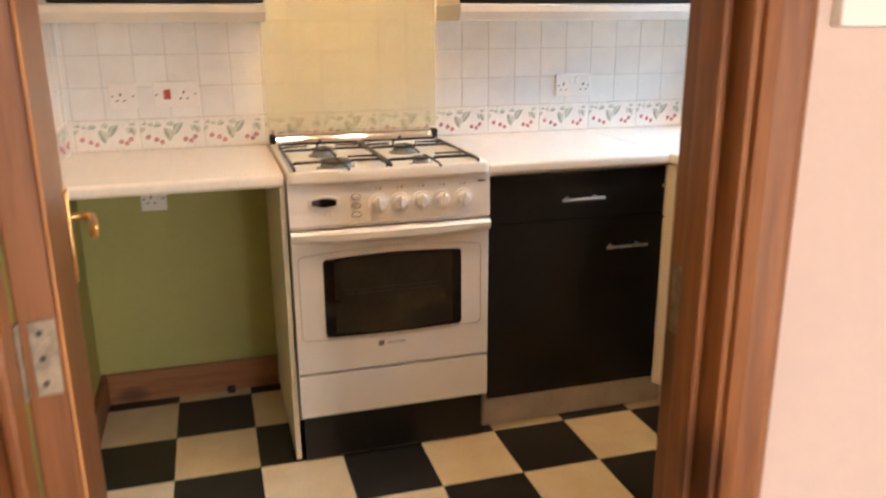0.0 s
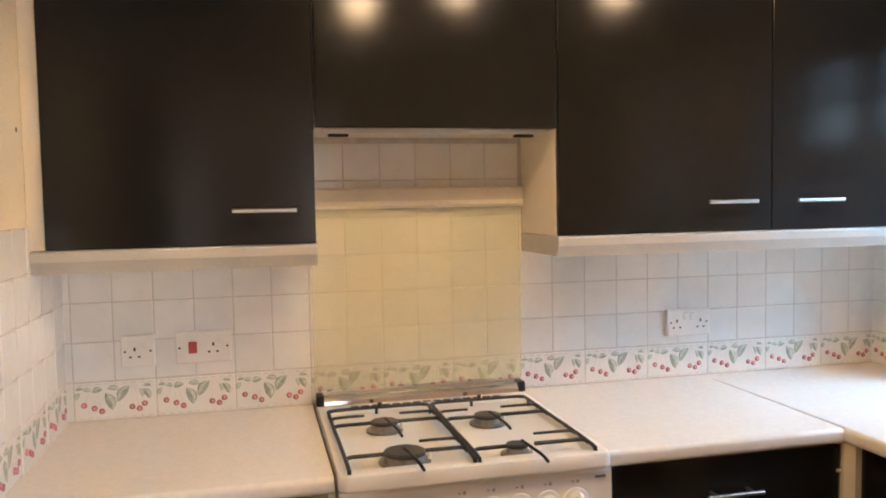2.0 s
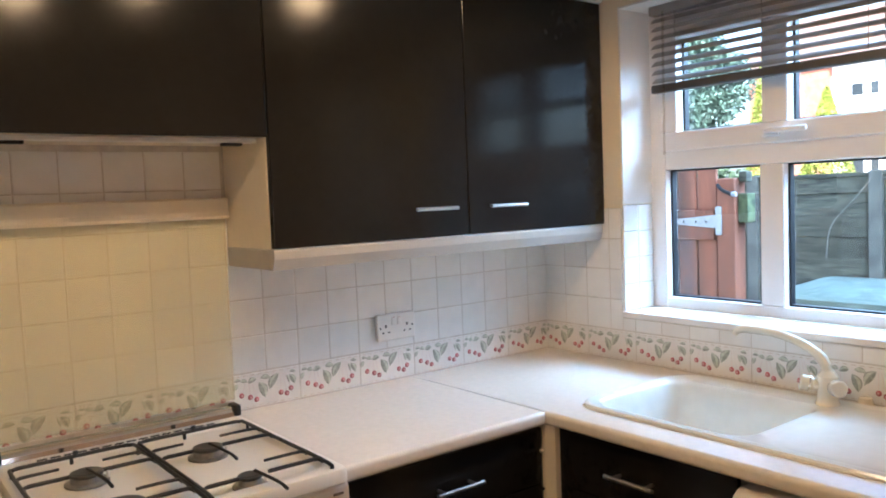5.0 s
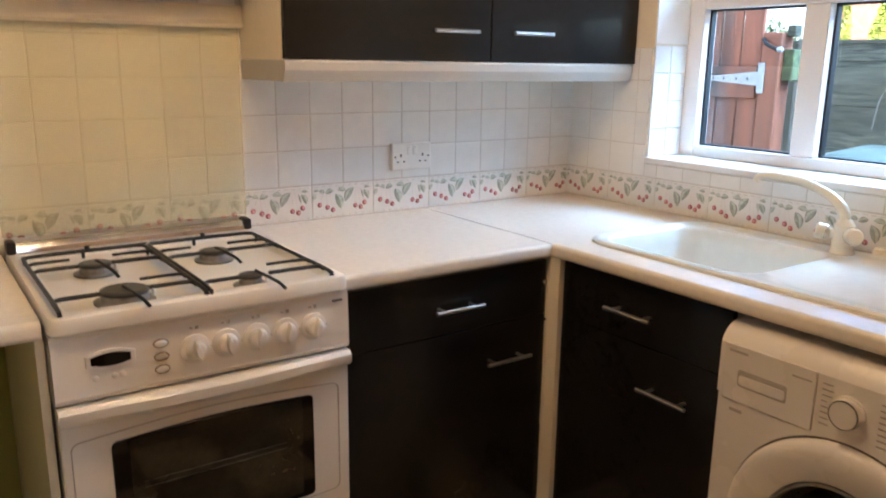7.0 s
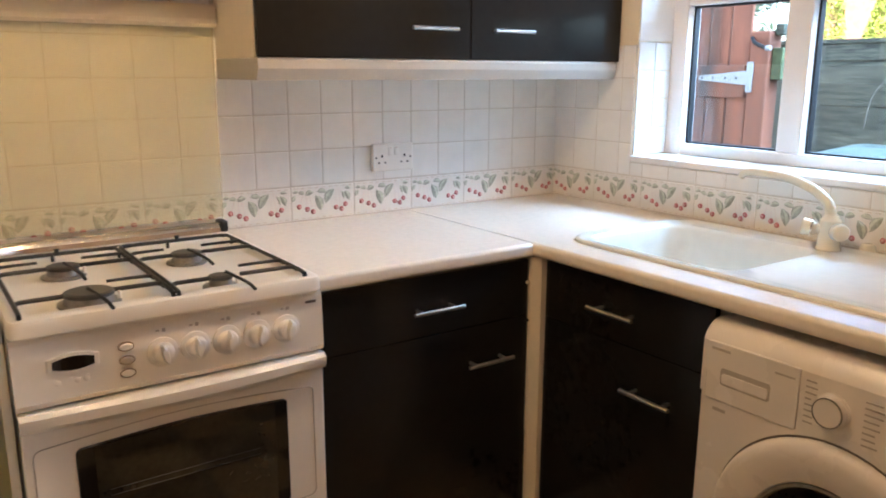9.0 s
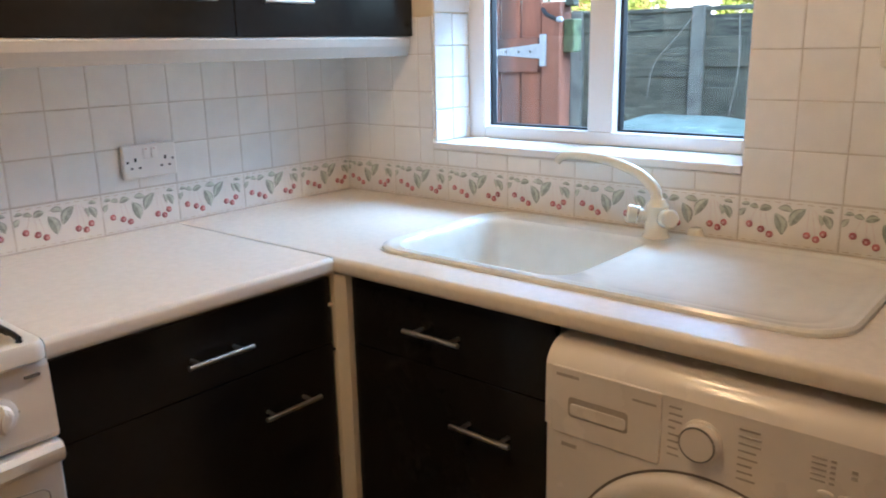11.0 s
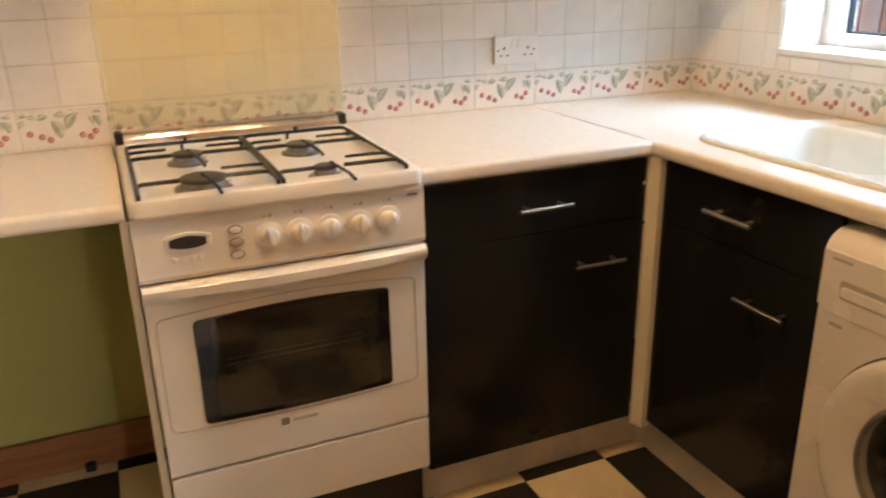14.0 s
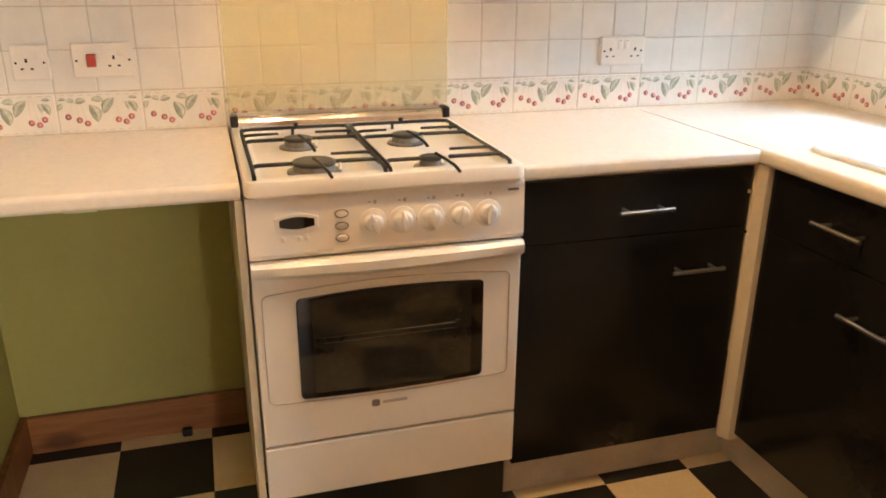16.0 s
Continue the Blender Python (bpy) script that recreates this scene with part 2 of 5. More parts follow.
SCREED = mat("dirty_screed", (0.11, 0.085, 0.06), 0.9, vary=0.3, scale=20)
CARPET = mat("beige_carpet", (0.42, 0.34, 0.26), 0.95, vary=0.15, scale=60, bump=0.6, bscale=500)
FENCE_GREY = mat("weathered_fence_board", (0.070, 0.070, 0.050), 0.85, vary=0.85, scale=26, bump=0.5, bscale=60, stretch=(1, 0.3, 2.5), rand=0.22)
CONCRETE = mat("grey_concrete", (0.13, 0.13, 0.11), 0.9, vary=0.3, scale=12, bump=0.4)
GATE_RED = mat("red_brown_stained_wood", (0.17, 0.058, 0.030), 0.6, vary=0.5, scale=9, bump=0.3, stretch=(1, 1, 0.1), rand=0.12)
GALV = mat("galvanised_steel", (0.34, 0.35, 0.37), 0.5, metal=0.3, vary=0.12, scale=40)
MOSS = mat("mossy_timber", (0.085, 0.10, 0.045), 0.9, vary=0.5, scale=20, bump=0.5)
BIN = mat("dark_green_bin_plastic", (0.045, 0.11, 0.075), 0.3, vary=0.15, scale=12)
PAVING = mat("grey_paving", (0.24, 0.22, 0.20), 0.9, vary=0.2, scale=3, bump=0.4)
FOLIAGE = mat("green_leaves", (0.065, 0.10, 0.05), 0.6, vary=0.4, scale=2)
FOLIAGE_BLUE = mat("blue_green_needles", (0.075, 0.125, 0.095), 0.6, vary=0.4, scale=2)
FOLIAGE_LIME = mat("lime_conifer_leaves", (0.22, 0.25, 0.03), 0.6, vary=0.3, scale=3)
RENDER_WHITE = mat("white_house_render", (0.78, 0.76, 0.72), 0.85, vary=0.05, scale=1)
HOUSE_BRICK = mat("red_house_brick", (0.34, 0.13, 0.08), 0.85, vary=0.2, scale=6)
ROOF = mat("brown_roof_tile", (0.20, 0.11, 0.08), 0.8, vary=0.2, scale=4)
DARK_PANE = mat("dark_window_pane", (0.03, 0.035, 0.04), 0.08)
ROPE = mat("pale_cord", (0.24, 0.23, 0.20), 0.8)
# lid paler than the bin: sky reflected on top put into its colour
BIN_LID = mat("sky_paled_lid_plastic", (0.095, 0.115, 0.092), 0.45, vary=0.2, scale=9)
CAP_GREY = mat("grey_enamelled_burner_cap", (0.045, 0.045, 0.042), 0.38, vary=0.25, scale=50)
DRUM = mat("stainless_drum", (0.40, 0.38, 0.35), 0.3, metal=1.0, vary=0.1, scale=30)
DOOR_GLASS = clear_glass("washer_door_glass", (0.78, 0.78, 0.76))
GASKET_GREY = mat("grey_rubber_door_seal", (0.16, 0.16, 0.155), 0.5, vary=0.15, scale=20)
PIPE_GREY = mat("grey_foam_lagging", (0.035, 0.035, 0.038), 0.8, bump=0.3)
COPPER = mat("dull_copper", (0.42, 0.25, 0.17), 0.4, metal=1.0, vary=0.2, scale=60)
LAMP_GLASS = glow("lit_bulb", (1.0, 0.50, 0.12), 5.0)


# ---------------------------------------------------------------- builders
def world_of(ob):
    if ob.parent is None:
        return ob.matrix_basis.copy()
    return world_of(ob.parent) @ ob.matrix_parent_inverse @ ob.matrix_basis


def thing(name, base, label, category, group="", kind=""):
    ob = new(name)
    ob.empty_display_size = 0.05
    ob.location = base
    return tagged(ob, label, category, group, kind)


def soften(bm, smooth):
    """Smooth shading up to an angle; large flat faces between rounded edges stay flat."""
    for f in bm.faces:
        flat = f.calc_area() > 0.0005 and all(e.calc_face_angle(1.0) > 0.25 for e in f.edges)
        f.smooth = smooth is not None and not flat
    for e in bm.edges:
        e.smooth = smooth is not None and e.calc_face_angle(9.0) < radians(smooth)


def finish(name, bm, material, smooth=None):
    """Turns a bmesh in world metres into an object whose origin lies in its middle."""
    me = bpy.data.meshes.new(name)
    xs = [v.co for v in bm.verts]
    c = Vector([(min(v[k] for v in xs) + max(v[k] for v in xs)) / 2 for k in range(3)])
    bmesh.ops.translate(bm, verts=bm.verts, vec=-c)
    bmesh.ops.recalc_face_normals(bm, faces=bm.faces)
    soften(bm, smooth)
    bm.to_mesh(me)
    bm.free()
    for m in (material if isinstance(material, (list, tuple)) else [material]):
        me.materials.append(m)
    ob = new(name, me)
    ob.location = c
    return ob


def under(ob, parent):
    ob.parent = parent
    ob.matrix_parent_inverse = world_of(parent).inverted()
    return ob


def part(name, bm, material, parent, label="", smooth=40):
    return tagged(under(finish(name, bm, material, smooth), parent), label)


def solid(name, bm, material, label, category="", kind="", smooth=40, group=""):
    return tagged(finish(name, bm, material, smooth), label, category, group, kind)


def box(x0, x1, y0, y1, z0, z1, bevel=0.0, bm=None, seg=2):
    bm = bm or bmesh.new()
    r = bmesh.ops.create_cube(bm, size=1.0)
    for v in r["verts"]:
        v.co = Vector(((x0 + x1) / 2 + v.co.x * abs(x1 - x0), (y0 + y1) / 2 + v.co.y * abs(y1 - y0), (z0 + z1) / 2 + v.co.z * abs(z1 - z0)))
    if bevel:
        es = list({e for v in r["verts"] for e in v.link_edges})
        bmesh.ops.bevel(bm, geom=es, offset=bevel, segments=seg, profile=0.5, affect='EDGES')
    return bm


def loft(rings, cap=True, close=True, bm=None):
    """Skin over rings of points with equal counts."""
    bm = bm or bmesh.new()
    vs = [[bm.verts.new(p) for p in ring] for ring in rings]
    n = len(rings[0])
    for a, b in zip(vs, vs[1:]):
        for k in range(n if close else n - 1):
            bm.faces.new((a[k], a[(k + 1) % n], b[(k + 1) % n], b[k]))
    if cap:
        bm.faces.new(vs[0])
        bm.faces.new(list(reversed(vs[-1])))
    return bm


def extrude(profile, axis, a, b, bm=None):
    """A closed profile of 2D points swept along x, y or z."""
    def at(p, t):
        return {'x': (t, p[0], p[1]), 'y': (p[0], t, p[1]), 'z': (p[0], p[1], t)}[axis]
    return loft([[at(p, a) for p in profile], [at(p, b) for p in profile]], bm=bm)


def ring(c, r, axis, n=24, r2=None):
    out = []
    for k in range(n):
        a = 2 * math.pi * k / n
        u, v = r * math.cos(a), (r2 or r) * math.sin(a)
        out.append({'x': (c[0], c[1] + u, c[2] + v), 'y': (c[0] + u, c[1], c[2] + v), 'z': (c[0] + u, c[1] + v, c[2])}[axis])
    return out


def lathe(c, axis, steps, n=28, bm=None, cap=True):
    """Turned shape: steps of (distance along the axis, radius)."""
    k = 'xyz'.index(axis)
    rings = []
    for d, r in steps:
        q = list(c)
        q[k] += d
        rings.append(ring(q, max(r, 0.0002), axis, n))
    return loft(rings, cap=cap, bm=bm)


def tube(points, r, n=10, bm=None, taper=None):
    """A round bar along a smooth run of points."""
    pts = [Vector(p) for p in points]
    rings = []
    side = Vector((0.13, 0.27, 0.95))
    for k, p in enumerate(pts):
        d = (pts[min(k + 1, len(pts) - 1)] - pts[max(k - 1, 0)]).normalized()
        u = d.cross(side)
        if u.length < 1e-3:
            u = d.cross(Vector((1, 0, 0)))
        u.normalize()
        w = d.cross(u)
        rr = r if taper is None else r + (taper - r) * k / (len(pts) - 1)
        rings.append([p + rr * (math.cos(2 * math.pi * j / n) * u + math.sin(2 * math.pi * j / n) * w) for j in range(n)])
    return loft(rings, bm=bm)


def smooth_run(points, n=8):
    """Catmull-Rom run through the points."""
    p = [Vector(q) for q in points]
    p = [p[0] * 2 - p[1]] + p + [p[-1] * 2 - p[-2]]
    out = []
    for k in range(1, len(p) - 2):
        a, b, c, d = p[k - 1:k + 3]
        for j in range(n):
            t = j / n
            out.append(0.5 * (2 * b + (c - a) * t + (2 * a - 5 * b + 4 * c - d) * t * t + (3 * b - a - 3 * c + d) * t ** 3))
    out.append(p[-2])
    return out


def round_rect(x0, x1, y0, y1, r, z, n=6):
    out = []
    for cx, cy, a0 in ((x1 - r, y1 - r, 0), (x0 + r, y1 - r, 90), (x0 + r, y0 + r, 180), (x1 - r, y0 + r, 270)):
        for k in range(n + 1):
            a = radians(a0 + 90 * k / n)
            out.append((cx + r * math.cos(a), cy + r * math.sin(a), z))
    return out


def plate(face, u0, u1, v0, v1, d0, d1, r, bevel=0.003, n=5):
    """A rounded plate on a wall: face 'y' looks towards -y, face 'x' towards -x; u runs along the wall, v is height, d0 to d1 the depth."""
    def at(p, d):
        return (p[0], d, p[1]) if face == 'y' else (d, p[0], p[1])
    a = round_rect(u0, u1, v0, v1, r, 0, n)
    b = round_rect(u0 + bevel, u1 - bevel, v0 + bevel, v1 - bevel, max(r - bevel, 0.0005), 0, n)
    return loft([[at(p, d0) for p in a], [at(p, d1 + (d0 - d1) * 0.25) for p in a], [at(p, d1) for p in b]])


# ---------------------------------------------------------------- setting
W, S, TOP, HALL = -2.53, -2.115, 2.33, -5.0     # west wall, south wall, ceiling, hall end
WIN = (-1.273, -0.372, 1.093, 2.118)           # window opening: y, y, z, z
DOOR = (-2.258, -1.585, 2.02)                   # doorway: x, x, head

solid("floor", box(W - 0.1, 0.3, HALL - 0.1, 0.1, -0.12, -0.004), SCREED, "dark screed under the floor tiles", kind="structure")
floor = bpy.data.objects["floor"]
solid("ceiling", box(W - 0.1, 0.3, HALL - 0.1, 0.1, TOP, TOP + 0.1), CEILING, "plain white painted ceiling", kind="structure")
north = solid("wall_north", box(W - 0.1, 0.3, 0.0, 0.1, -0.004, TOP), CREAM_WALL, "cream painted kitchen wall behind the cooker", kind="structure")
bm = box(W - 0.1, W, HALL, 0.0, -0.004, TOP)
west = solid("wall_west", bm, CREAM_WALL, "cream painted side wall", kind="structure")

bm = box(0.0, 0.27, S - 0.1, WIN[0], -0.004, TOP)
box(0.0, 0.27, WIN[1], 0.0, -0.004, TOP, bm=bm)
box(0.0, 0.27, WIN[0], WIN[1], -0.004, WIN[2] - 0.02, bm=bm)
box(0.0, 0.27, WIN[0], WIN[1], WIN[3], TOP, bm=bm)
east = solid("wall_east", bm, CREAM_WALL, "cream painted wall with the kitchen window", kind="structure")

bm = box(W, DOOR[0] - 0.03, S - 0.1, S, -0.004, TOP)
box(DOOR[1] + 0.03, 0.0, S - 0.1, S, -0.004, TOP, bm=bm)
box(DOOR[0] - 0.03, DOOR[1] + 0.03, S - 0.1, S, DOOR[2] + 0.03, TOP, bm=bm)
south = solid("wall_south", bm, PINK_WALL, "pale pink painted wall round the kitchen doorway", kind="structure")
solid("wall_hall_east", box(-0.62, -0.52, HALL, S - 0.1, -0.004, TOP), PINK_WALL, "pale pink hall wall", kind="structure")


def hall_end():
    """End wall, unseen, with an assumed opening round the added hall lamp."""
    b = box(W, -1.36, HALL - 0.1, HALL, -0.004, TOP)
    box(-0.68, -0.62, HALL - 0.1, HALL, -0.004, TOP, bm=b)
    box(-1.36, -0.68, HALL - 0.1, HALL, -0.004, 0.12, bm=b)
    return box(-1.36, -0.68, HALL - 0.1, HALL, 2.0, TOP, bm=b)


solid("wall_hall_end", hall_end(), PINK_WALL, "pale pink hall end wall", kind="structure")
solid("hall_carpet", box(W, -0.62, HALL, S - 0.1, -0.004, 0.004), CARPET, "plain beige carpet on the hall floor", kind="structure")

# block added out of view above the ceiling, keeping sun off the garden
solid("sun_blocker", box(W - 0.1, 0.27, HALL - 0.1, 0.1, TOP + 0.15, 5.3), HOUSE_BRICK, "unseen plain brick block added to shade the garden", kind="structure")

# olive paint below the left worktop
solid("wall_niche_back", box(W + 0.004, -1.899, -0.004, -0.0, -0.002, 0.879), GREEN, "olive green painted wall under the worktop", kind="structure")
solid("wall_niche_side", box(W, W + 0.004, -1.2, -0.004, -0.002, 0.905), GREEN, "olive green painted lower side wall", kind="structure")
solid("baseboard_back", box(W + 0.026, -1.9, -0.024, -0.005, 0.001, 0.118, 0.003), PINE_X, "stained pine skirting board along the back", "skirting board", kind="structure")
solid("baseboard_side", box(W + 0.005, W + 0.025, -1.2, -0.005, 0.001, 0.118, 0.003), PINE, "stained pine skirting board along the side wall", "skirting board", kind="structure")

def stuff(name, bm, material, parent, label="", smooth=None):
    return tagged(part(name, bm, material, parent, label, smooth), kind="stuff")


# ---------------------------------------------------------------- window
def window():
    y0, y1, z0, z1 = WIN
    xi, xo = 0.16, 0.225
    w = thing("window_1", (xi, (y0 + y1) / 2, z0), "white plastic window with two lower panes and a top-hung fanlight", "window", kind="structure")
    bm = box(xi, xo, y0, y0 + 0.062, z0, z1, 0.004)
    box(xi, xo, y1 - 0.062, y1, z0, z1, 0.004, bm=bm)
    box(xi, xo, y0 + 0.062, y1 - 0.062, z0, z0 + 0.036, 0.004, bm=bm)
    box(xi, xo, y0 + 0.062, y1 - 0.062, z1 - 0.06, z1, 0.004, bm=bm)
    part("window_frame", bm, UPVC, w)
    ym, yl = -0.838, -0.821
    part("mullion", box(xi + 0.002, xo - 0.002, yl - 0.039, yl + 0.039, z0 + 0.036, 1.570, 0.005), UPVC, w)
    part("transom", box(xi + 0.001, xo - 0.001, y0 + 0.062, y1 - 0.062, 1.570, 1.64, 0.005), UPVC, w)
    # fanlight sash, a little proud of the frame
    bm = box(xi - 0.012, xo - 0.01, y0 + 0.05, y1 - 0.05, 1.632, 1.697, 0.006)
    box(xi - 0.012, xo - 0.01, y0 + 0.05, y0 + 0.118, 1.697, z1 - 0.055, 0.006, bm=bm)
    box(xi - 0.012, xo - 0.01, y1 - 0.118, y1 - 0.05, 1.697, z1 - 0.055, 0.006, bm=bm)
    box(xi - 0.012, xo - 0.01, y0 + 0.118, y1 - 0.118, z1 - 0.11, z1 - 0.055, 0.006, bm=bm)
    box(xi - 0.008, xo - 0.012, ym - 0.042, ym + 0.042, 1.697, z1 - 0.11, 0.005, bm=bm)
    sash = part("sash", bm, UPVC, w)
    for a, b, c, d in ((y0 + 0.062, yl - 0.039, z0 + 0.036, 1.570), (yl + 0.039, y1 - 0.062, z0 + 0.036, 1.570),
                       (y0 + 0.118, ym - 0.042, 1.697, z1 - 0.11), (ym + 0.042, y1 - 0.118, 1.697, z1 - 0.11)):
        pane = part("pane", box(xi + 0.04, xi + 0.046, a, b, c, d), GLASS, w, "clear window pane")
        bm = box(xi + 0.030, xi + 0.052, a, a + 0.007, c, d)
        box(xi + 0.030, xi + 0.052, b - 0.007, b, c, d, bm=bm)
        box(xi + 0.030, xi + 0.052, a + 0.007, b - 0.007, c, c + 0.006, bm=bm)
        box(xi + 0.030, xi + 0.052, a + 0.007, b - 0.007, d - 0.006, d, bm=bm)
        part("gasket", bm, GASKET, w, "black rubber gasket")
    hb = box(xi - 0.024, xi - 0.012, -0.86, -0.80, 1.652, 1.676, 0.004)
    handle = part("handle", hb, UPVC, w, "white window handle")
    part("lever", tube(smooth_run([(xi - 0.026, -0.82, 1.666), (xi - 0.045, -0.845, 1.668), (xi - 0.047, -0.90, 1.668), (xi - 0.045, -0.955, 1.668)]), 0.008, 10), UPVC, handle)


window()
bm = box(0.001, 0.159, WIN[1] - 0.006, WIN[1] - 0.0005, WIN[2] + 0.366, WIN[3] - 0.0065)
box(0.001, 0.159, WIN[0] + 0.0005, WIN[0] + 0.006, WIN[2] + 0.366, WIN[3] - 0.0065, bm=bm)
box(0.001, 0.159, WIN[0] + 0.0005, WIN[1] - 0.0005, WIN[3] - 0.006, WIN[3] - 0.0005, bm=bm)
solid("window_reveal", bm, CEILING, "white painted plaster round the window opening", "window reveal", kind="structure")
solid("window_sill", box(-0.012, 0.16, WIN[0] + 0.001, WIN[1] - 0.001, WIN[2] - 0.02, WIN[2], 0.004), SILL, "white tiled window sill", "window sill", kind="structure")


def blind():
    y0, y1 = WIN[0] + 0.03, WIN[1] - 0.065
    b = thing("venetian_blind", (0.1, (y0 + y1) / 2, 1.84), "grey aluminium venetian blind pulled half up in the window", "blind")
    part("headrail", box(0.08, 0.12, y0, y1, WIN[3] - 0.035, WIN[3] - 0.003, 0.003), SLAT, b)
    part("bottom_rail", box(0.084, 0.116, y0, y1, 1.826, 1.854, 0.006), RAIL_DARK, b, "dark grey bottom rail")
    z = 1.868
    while z < WIN[3] - 0.045:
        prof = []
        tilt = 0.62
        for j in range(7):
            u = -0.0175 + 0.035 * j / 6
            h = 0.003 * (1 - (u / 0.0175) ** 2)
            prof.append((0.1 + u * math.cos(tilt) - h * math.sin(tilt), z + u * math.sin(tilt) + h * math.cos(tilt)))
        prof += [(p[0], p[1] - 0.0006) for p in reversed(prof)]
        part("slat", extrude(prof, 'y', y0 + 0.004, y1 - 0.004), SLAT, b)
        z += 0.0285
    for y in (y1 - 0.1, (y0 + y1) / 2, y0 + 0.1):
        part("ladder_cord", tube([(0.084, y, 1.85), (0.084, y, WIN[3] - 0.03)], 0.0012, 6), ROPE, b)
    part("tilt_wand", tube([(0.075, y1 - 0.06, WIN[3] - 0.03), (0.078, y1 - 0.055, 1.62)], 0.004, 8), clear_glass("clear_wand", (0.9, 0.88, 0.84)), b, "clear plastic tilt wand")


blind()


# ---------------------------------------------------------------- worktops
def rounded_front(y_back, y_front, z0, z1, r=0.013):
    pts = [(y_back, z1)]
    for k in range(7):
        a = radians(90 + 90 * k / 6)
        pts.append((y_front + r + r * math.cos(a), z1 - r + r * math.sin(a)))
    for k in range(7):
        a = radians(180 + 90 * k / 6)
        pts.append((y_front + r + r * math.cos(a), z0 + r + r * math.sin(a)))
    pts.append((y_back, z0))
    return pts


WT, WB = 0.92, 0.882
solid("worktop", extrude(rounded_front(-0.004, -0.615, WB, WT), 'x', W + 0.001, -1.884), WORKTOP, "cream laminate worktop over the empty green recess", "worktop")
solid("worktop", extrude(rounded_front(-0.004, -0.627, WB, WT), 'x', -1.266, -0.6475), WORKTOP, "cream laminate worktop between cooker and corner", "worktop")
SX0, SX1, SY0, SY1 = -0.547, -0.045, -1.632, -0.628   # sink outline
xs, ys = [-0.632, SX0 + 0.02, SX1 - 0.02, -0.004], [S + 0.002, SY0 + 0.02, SY1 - 0.02, -0.004]
bm = bmesh.new()
for i in range(3):
    for j in range(3):
        if (i, j) == (1, 1):
            continue
        for z in (WB, WT):
            bm.faces.new([bm.verts.new((xs[i + p], ys[j + q], z)) for p, q in ((0, 0), (1, 0), (1, 1), (0, 1))])
hole = [(xs[1], ys[1]), (xs[2], ys[1]), (xs[2], ys[2]), (xs[1], ys[2])]
loft([[(x, y, z) for x, y in hole] for z in (WB, WT)], cap=False, bm=bm)
front = rounded_front(-0.632, -0.645, WB, WT)
loft([[(p[0], y, p[1]) for p in front] for y in ys], cap=False, close=False, bm=bm)
bmesh.ops.remove_doubles(bm, verts=bm.verts, dist=0.0004)
solid("worktop", bm, WORKTOP, "cream laminate worktop under the window with an inset sink", "worktop")
solid("joint_strip", box(-0.6475, -0.6445, -0.622, -0.004, WB + 0.01, WT + 0.0012), STEEL, "thin grey metal strip in the worktop joint", "trim", kind="structure")


def sink():
    s = thing("kitchen_sink", ((SX0 + SX1) / 2, (SY0 + SY1) / 2, WT), "white composite inset sink with bowl and smooth drainer", "sink")
    bm = bmesh.new()
    rings = [round_rect(SX0 + i, SX1 - i, SY0 + i, SY1 - i, 0.085 - i * 0.6, z) for i, z in
             ((0.0, WT + 0.0005), (0.001, WT + 0.006), (0.006, WT + 0.010), (0.014, WT + 0.010), (0.020, WT + 0.007))]
    loft(rings, cap=False, bm=bm)
    bm.verts.ensure_lookup_table()
    n = len(rings[0])
    outer = [v for v in bm.verts][-n:]

    def dish(x0, x1, y0, y1, r, steps):
        rs = [round_rect(x0 + i, x1 - i, y0 + i, y1 - i, max(r - i * 0.5, 0.02), z) for i, z in steps]
        start = len(bm.verts)
        loft(rs, cap=False, bm=bm)
        bm.verts.ensure_lookup_table()
        vs = list(bm.verts)[start:]
        bm.faces.new(vs[-n:])
        return vs[:n]
    z = WT + 0.007
    bowl = dish(SX0 + 0.034, SX1 - 0.080, -1.130, SY1 - 0.03, 0.07,
                ((0, z), (0.004, z - 0.003), (0.010, z - 0.012), (0.016, z - 0.05), (0.024, z - 0.13), (0.036, z - 0.155), (0.07, z - 0.165), (0.15, z - 0.17)))
    tray = dish(SX0 + 0.035, SX1 - 0.035, SY0 + 0.035, -1.165, 0.07,
                ((0, z), (0.012, z - 0.002), (0.03, z - 0.006), (0.06, z - 0.007), (0.14, z - 0.009)))

    def rim(vs):
        return [bm.edges.get((vs[k], vs[(k + 1) % n])) for k in range(n)]
    bmesh.ops.triangle_fill(bm, edges=rim(outer) + rim(bowl) + rim(tray), use_beauty=True)
    part("basin", bm, SINK, s, smooth=35)
    part("waste", lathe((-0.31, -0.88, WT - 0.164), 'z', ((0, 0.04), (0.003, 0.04), (0.003, 0.033), (0.001, 0.03)), 24), STEEL, s, "steel waste outlet")


sink()


